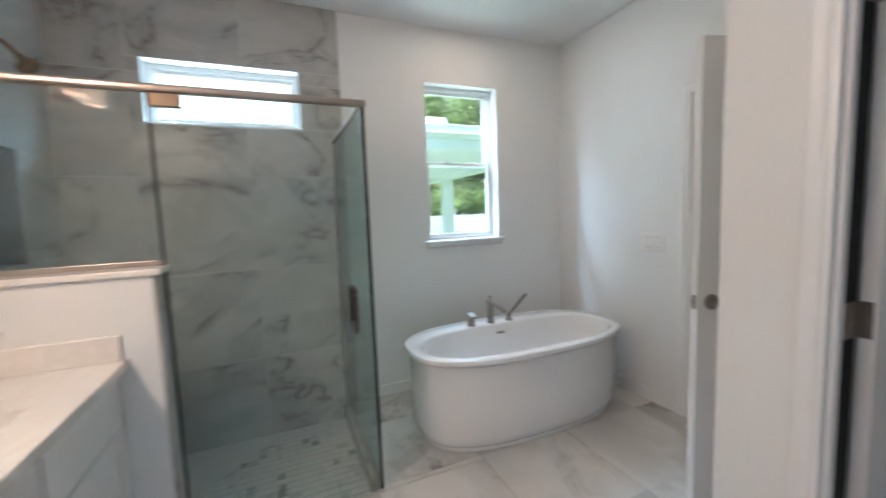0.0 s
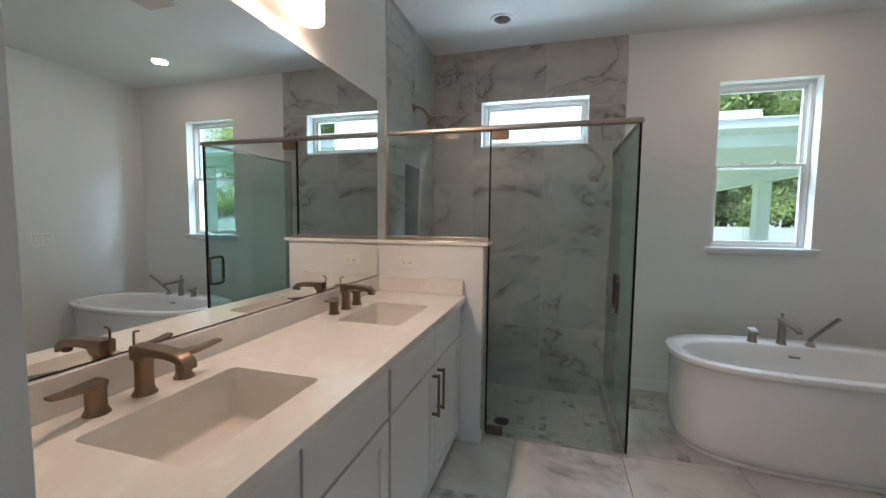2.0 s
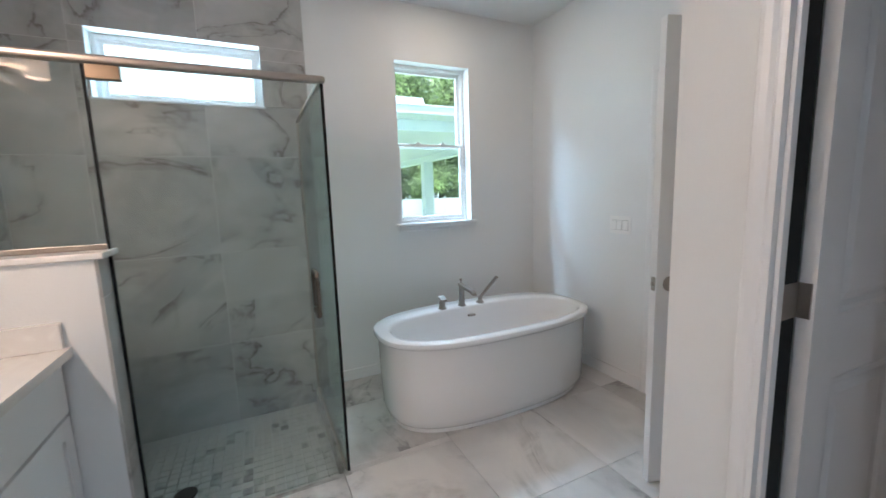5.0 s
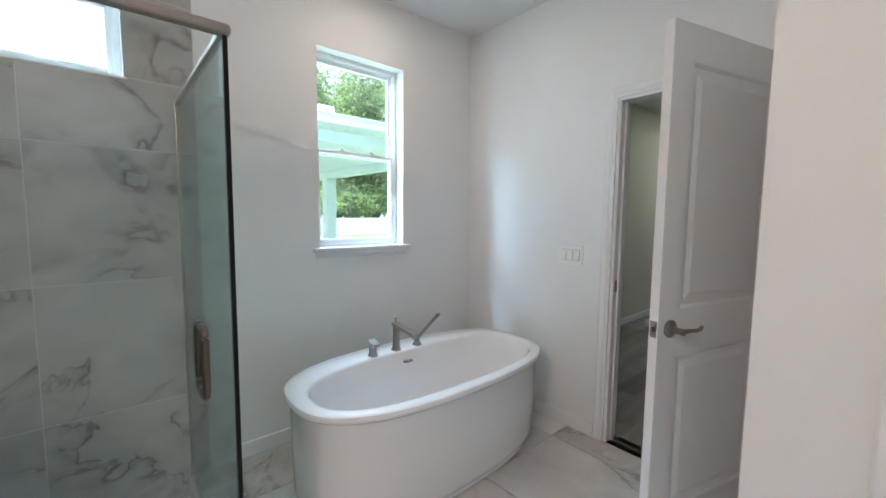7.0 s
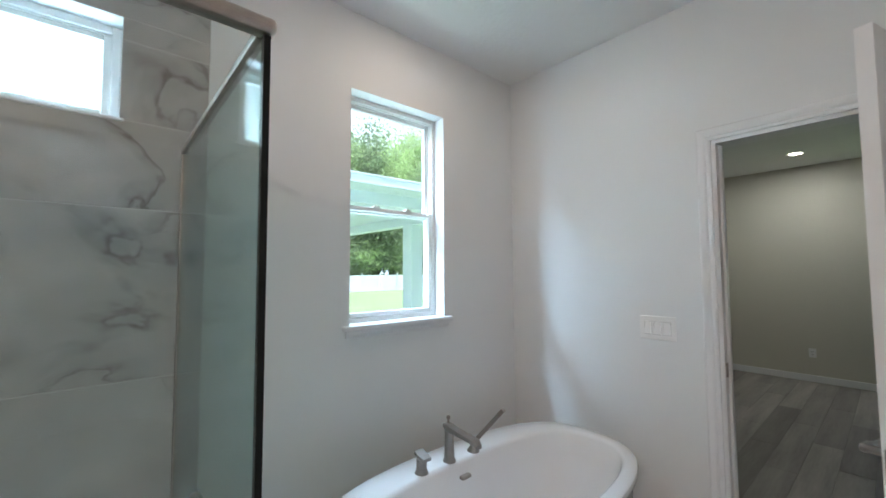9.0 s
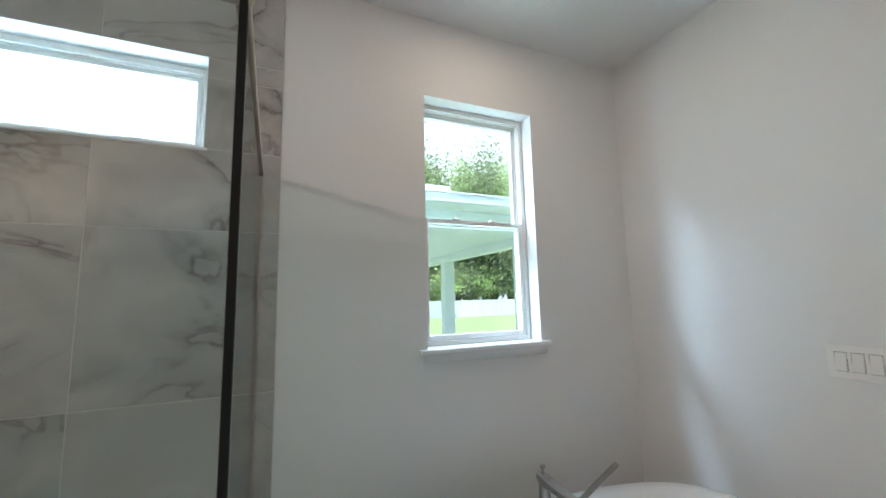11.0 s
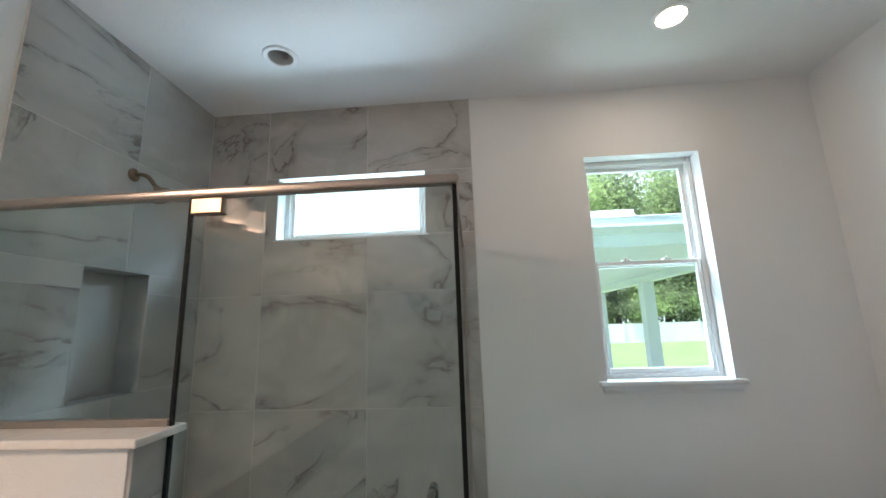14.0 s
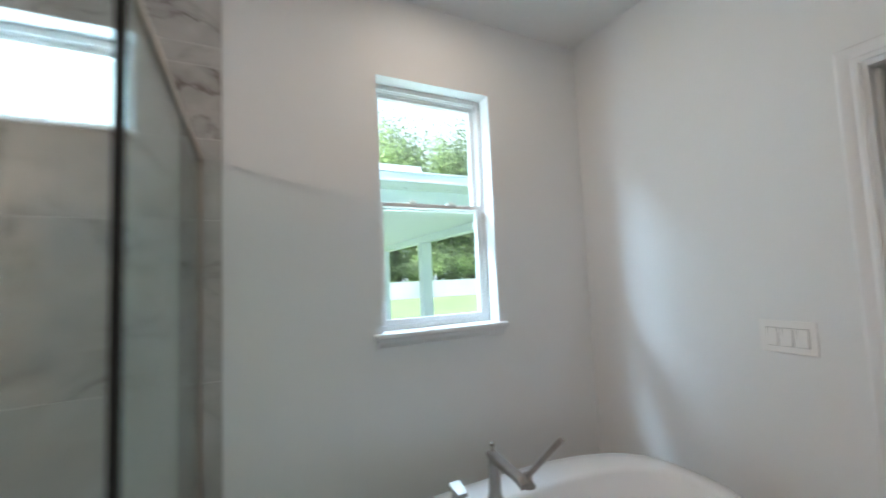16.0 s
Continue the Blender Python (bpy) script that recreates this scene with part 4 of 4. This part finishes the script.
structure("backdrop", loft([[(x, y, z) for x, y in arc] for z in (-1.0, 130.0)], caps=False, closed=False), HAZE, "bright hazy white sky beyond the trees", "sky")

rng = np.random.default_rng(3)


def tree(x, y, h, spread, material, label, leaves=2600):
    e = thing("tree", (x, y, -0.95), label, "tree", "trees behind the fence")
    bm = bmesh.new()
    lean = rng.uniform(-0.06, 0.06, 2)
    top = Vector((x + lean[0] * h, y + lean[1] * h, h * 0.8))
    tube([Vector((x, y, -1.0)).lerp(top, t) + Vector((math.sin(t * 5 + x) * 0.15, 0, 0)) for t in np.linspace(0, 1, 7)], [0.026 * h * (1.05 - t) for t in np.linspace(0, 1, 7)], 9, bm)
    tips = []
    for k in range(9):
        t = rng.uniform(0.3, 0.85)
        p = Vector((x, y, -1.0)).lerp(top, t)
        a, up = rng.uniform(0, 6.28), rng.uniform(0.1, 0.9)
        q = p + Vector((math.cos(a), math.sin(a), up)) * spread * rng.uniform(0.5, 0.9)
        tube([p, p.lerp(q, 0.5) + Vector((0, 0, 0.2)), q], [0.01 * h * (1.1 - t), 0.006 * h * (1.1 - t), 0.02], 6, bm)
        tips += [q, p.lerp(q, 0.6)]
    part("trunk", bm, BARK, e)
    tips.append(top)
    n = leaves
    c = np.array([tips[i] for i in rng.integers(0, len(tips), n)])
    c += rng.normal(0, 1, (n, 3)) * np.array([spread * 0.3, spread * 0.3, h * 0.085])
    c[:, 2] = np.maximum(c[:, 2], -0.6)
    u, v = rng.normal(0, 1, (n, 3)), rng.normal(0, 1, (n, 3))
    s = rng.uniform(0.12, 0.34, (n, 1)) * (0.6 if spread < 3 else 0.8)
    u = u / np.linalg.norm(u, axis=1, keepdims=True) * s
    v = v / np.linalg.norm(v, axis=1, keepdims=True) * s * 0.7
    verts = np.stack([c - u, c + v, c + u, c - v], 1).reshape(-1, 3)
    me = bpy.data.meshes.new("crown")
    me.from_pydata(verts.tolist(), [], [(4 * i, 4 * i + 1, 4 * i + 2, 4 * i + 3) for i in range(n)])
    me.materials.append(material)
    o = new("crown", me)
    o.parent = e
    o.matrix_parent_inverse = Matrix.Translation(-home(e))
    return e


for k in range(16):
    x = 8 + k * 2.5 + rng.uniform(-0.8, 0.8)
    tree(x, 48 + rng.uniform(-2, 5), rng.uniform(19.5, 23) + max(0, x - 20) * 0.22, rng.uniform(3.6, 5.2), LEAF if k % 4 else LEAF2, "tall leafy green tree behind the fence", 12000)
for k in range(14):
    tree(9 + k * 2.6 + rng.uniform(-0.8, 0.8), 44 + rng.uniform(-0.5, 1.5), rng.uniform(4, 7.5), rng.uniform(1.8, 2.6), LEAF2 if k % 2 else LEAF, "dense dark shrub tree behind the fence", 3500)
for k in range(9):
    tree(-6 + k * 7.0, 62 + rng.uniform(-3, 6), rng.uniform(14, 18), 5.5, LEAF2, "tall shaded tree farther back", 4000)

# ---- tiles, piece by piece ----
G = 0.0011


def piece(cache, name, w, h, d, axis, material, parent, at, bev=0.0015):
    """One tile, its mesh shared between pieces of a size; axis: the way that its face looks."""
    key = (name, round(w, 4), round(h, 4), axis, material.name)
    if key not in cache:
        bm = bmesh.new()
        o = [(-w / 2, -h / 2), (w / 2, -h / 2), (w / 2, h / 2), (-w / 2, h / 2)]
        i = [(a - math.copysign(bev, a), b - math.copysign(bev, b)) for a, b in o]
        rings = []
        for pts, dd in ((o, 0), (o, d - bev), (i, d)):
            rings.append([{"z": (a, b, dd), "-y": (a, -dd, b), "x": (dd, a, b)}[axis] for a, b in pts])
        loft(rings, bm)
        bmesh.ops.recalc_face_normals(bm, faces=bm.faces)
        me = bpy.data.meshes.new(name)
        bm.to_mesh(me)
        bm.free()
        me.materials.append(material)
        cache[key] = me
    ob = new(name, cache[key])
    ob.location = at
    ob.parent = parent
    return ob


def grid(lo, hi, start, step):
    k = math.floor((lo - start) / step) - 1
    edges = [start + step * j for j in range(k, k + 400)]
    out = []
    for a, b in zip(edges, edges[1:]):
        a, b = max(a, lo), min(b, hi)
        if b - a > 0.012:
            out.append((a, b))
    return out


def minus(rect, hole):
    """What is left of a rectangle (a0, a1, b0, b1) outside a hole."""
    a0, a1, b0, b1 = rect
    h0, h1, k0, k1 = hole
    if a1 <= h0 or a0 >= h1 or b1 <= k0 or b0 >= k1:
        return [rect]
    out = []
    if b0 < k0:
        out.append((a0, a1, b0, k0))
    if b1 > k1:
        out.append((a0, a1, k1, b1))
    m0, m1 = max(b0, k0), min(b1, k1)
    if a0 < h0:
        out.append((a0, h0, m0, m1))
    if a1 > h1:
        out.append((h1, a1, m0, m1))
    return out


CACHE = {}
SF = -0.1
gb = part("grout_bed", pierced("x", XL, 1.245, YB - 0.0108, YB - 0.0005, SF, H, [SWIN]), GROUT, wall_back)
for a, b in grid(XL + 0.011, 1.248, 0.05, 0.597):
    for c, d in grid(SF, H, 0.447, 0.597):
        for r in minus((a, b, c, d), (SWIN[0], SWIN[1], SWIN[2], SWIN[3])):
            piece(CACHE, "tile", r[1] - r[0] - 2 * G, r[3] - r[2] - 2 * G, 0.01, "-y", WTILE, wall_back, ((r[0] + r[1]) / 2, YB - 0.002, (r[2] + r[3]) / 2))
part("grout_bed", pierced("y", KY1 - 0.03, YB - 0.012, XL + 0.0005, XL + 0.0098, SF, H, [NICHE]), GROUT, wall_left)
for a, b in grid(KY1 - 0.03, YB - 0.013, 3.27, 0.597):
    for c, d in grid(SF, H, 0.447, 0.597):
        for r in minus((a, b, c, d), NICHE):
            piece(CACHE, "tile", r[1] - r[0] - 2 * G, r[3] - r[2] - 2 * G, 0.01, "x", WTILE, wall_left, (XL + 0.001, (r[0] + r[1]) / 2, (r[2] + r[3]) / 2))
piece(CACHE, "niche_tile", 0.316, 0.53, 0.008, "x", WTILE, wall_left, (XL - 0.12, 3.24, 1.466))
for yy0, yy1, zz0, zz1 in ((3.074, 3.082, 1.195, 1.737), (3.398, 3.406, 1.195, 1.737)):
    part("niche_side", box(XL - 0.14, XL + 0.01, yy0, yy1, zz0, zz1), WTILE, wall_left)
for zz0, zz1 in ((1.194, 1.202), (1.73, 1.738)):
    part("niche_side", box(XL - 0.14, XL + 0.01, 3.082, 3.398, zz0, zz1), WTILE, wall_left)
# end and shower side of the knee wall
for c, d in grid(0.0, 1.1815, 0.447, 0.597):
    piece(CACHE, "tile", KY1 - KY0 - 0.004, d - c - 2 * G, 0.01, "x", WTILE, knee, (KX - 0.01, (KY0 + KY1) / 2 + 0.002, (c + d) / 2))
part("shower_side_tiles", box(XL + 0.012, KX, KY1, KY1 + 0.01, SF, 1.181), WTILE, knee)

floor_ob = bpy.data.objects["floor"]
for a, b in grid(XL, XR + 0.06, 0.555, 0.595):
    for c, d in grid(-1.4, YB, 2.2, 0.595):
        for r in minus((a, b, c, d), (XL, 1.16, 2.755, YB)):
            if r[1] - r[0] > 0.01 and r[3] - r[2] > 0.01:
                piece(CACHE, "floor_tile", r[1] - r[0] - 2 * G, r[3] - r[2] - 2 * G, 0.012, "z", FTILE, floor_ob, ((r[0] + r[1]) / 2, (r[2] + r[3]) / 2, -0.012))
part("shower_curb", box(1.146, 1.186, 2.744, YB - 0.012, -0.11, 0.0015, 0.002), WTILE, floor_ob)
part("shower_threshold", box(XL + 0.012, 1.145, 2.744, 2.771, -0.11, 0.001, 0.002), WTILE, floor_ob)
# shower mosaic
cells = [(x, y) for x in grid(XL + 0.012, 1.145, XL + 0.012, 0.0517) for y in grid(2.772, YB - 0.012, 2.772, 0.0517)]
cells.sort(key=lambda q: math.hypot(q[0][0] - 0.9, q[1][0] - 2.7))
rest = bmesh.new()
for k, (xa, ya) in enumerate(cells):
    r = (*xa, *ya)
    if math.hypot((r[0] + r[1]) / 2 - 0.42, (r[2] + r[3]) / 2 - 3.13) < 0.06 or r[1] - r[0] < 0.02 or r[3] - r[2] < 0.02:
        continue
    if k < 300:
        piece(CACHE, "mosaic_tile", r[1] - r[0] - 0.003, r[3] - r[2] - 0.003, 0.011, "z", MOSAIC, floor_ob, ((r[0] + r[1]) / 2, (r[2] + r[3]) / 2, -0.112))
    else:
        box(r[0] + 0.0015, r[1] - 0.0015, r[2] + 0.0015, r[3] - 0.0015, -0.112, -0.101, bm=rest)
tagged(part("mosaic_tiles", rest, MOSAIC, floor_ob), kind="stuff")

# bedroom planks
bed_floor = bpy.data.objects["bedroom_floor"]
for j, (c, d) in enumerate(grid(0.6, BN - 0.016, 0.0, 0.18)):
    for a, b in grid(XR + 0.062, BX - 0.017, XR + (j * 0.47) % 1.22, 1.22):
        piece(CACHE, "plank", b - a - 0.001, d - c - 0.001, 0.012, "z", PLANK, bed_floor, ((a + b) / 2, (c + d) / 2, -0.012))
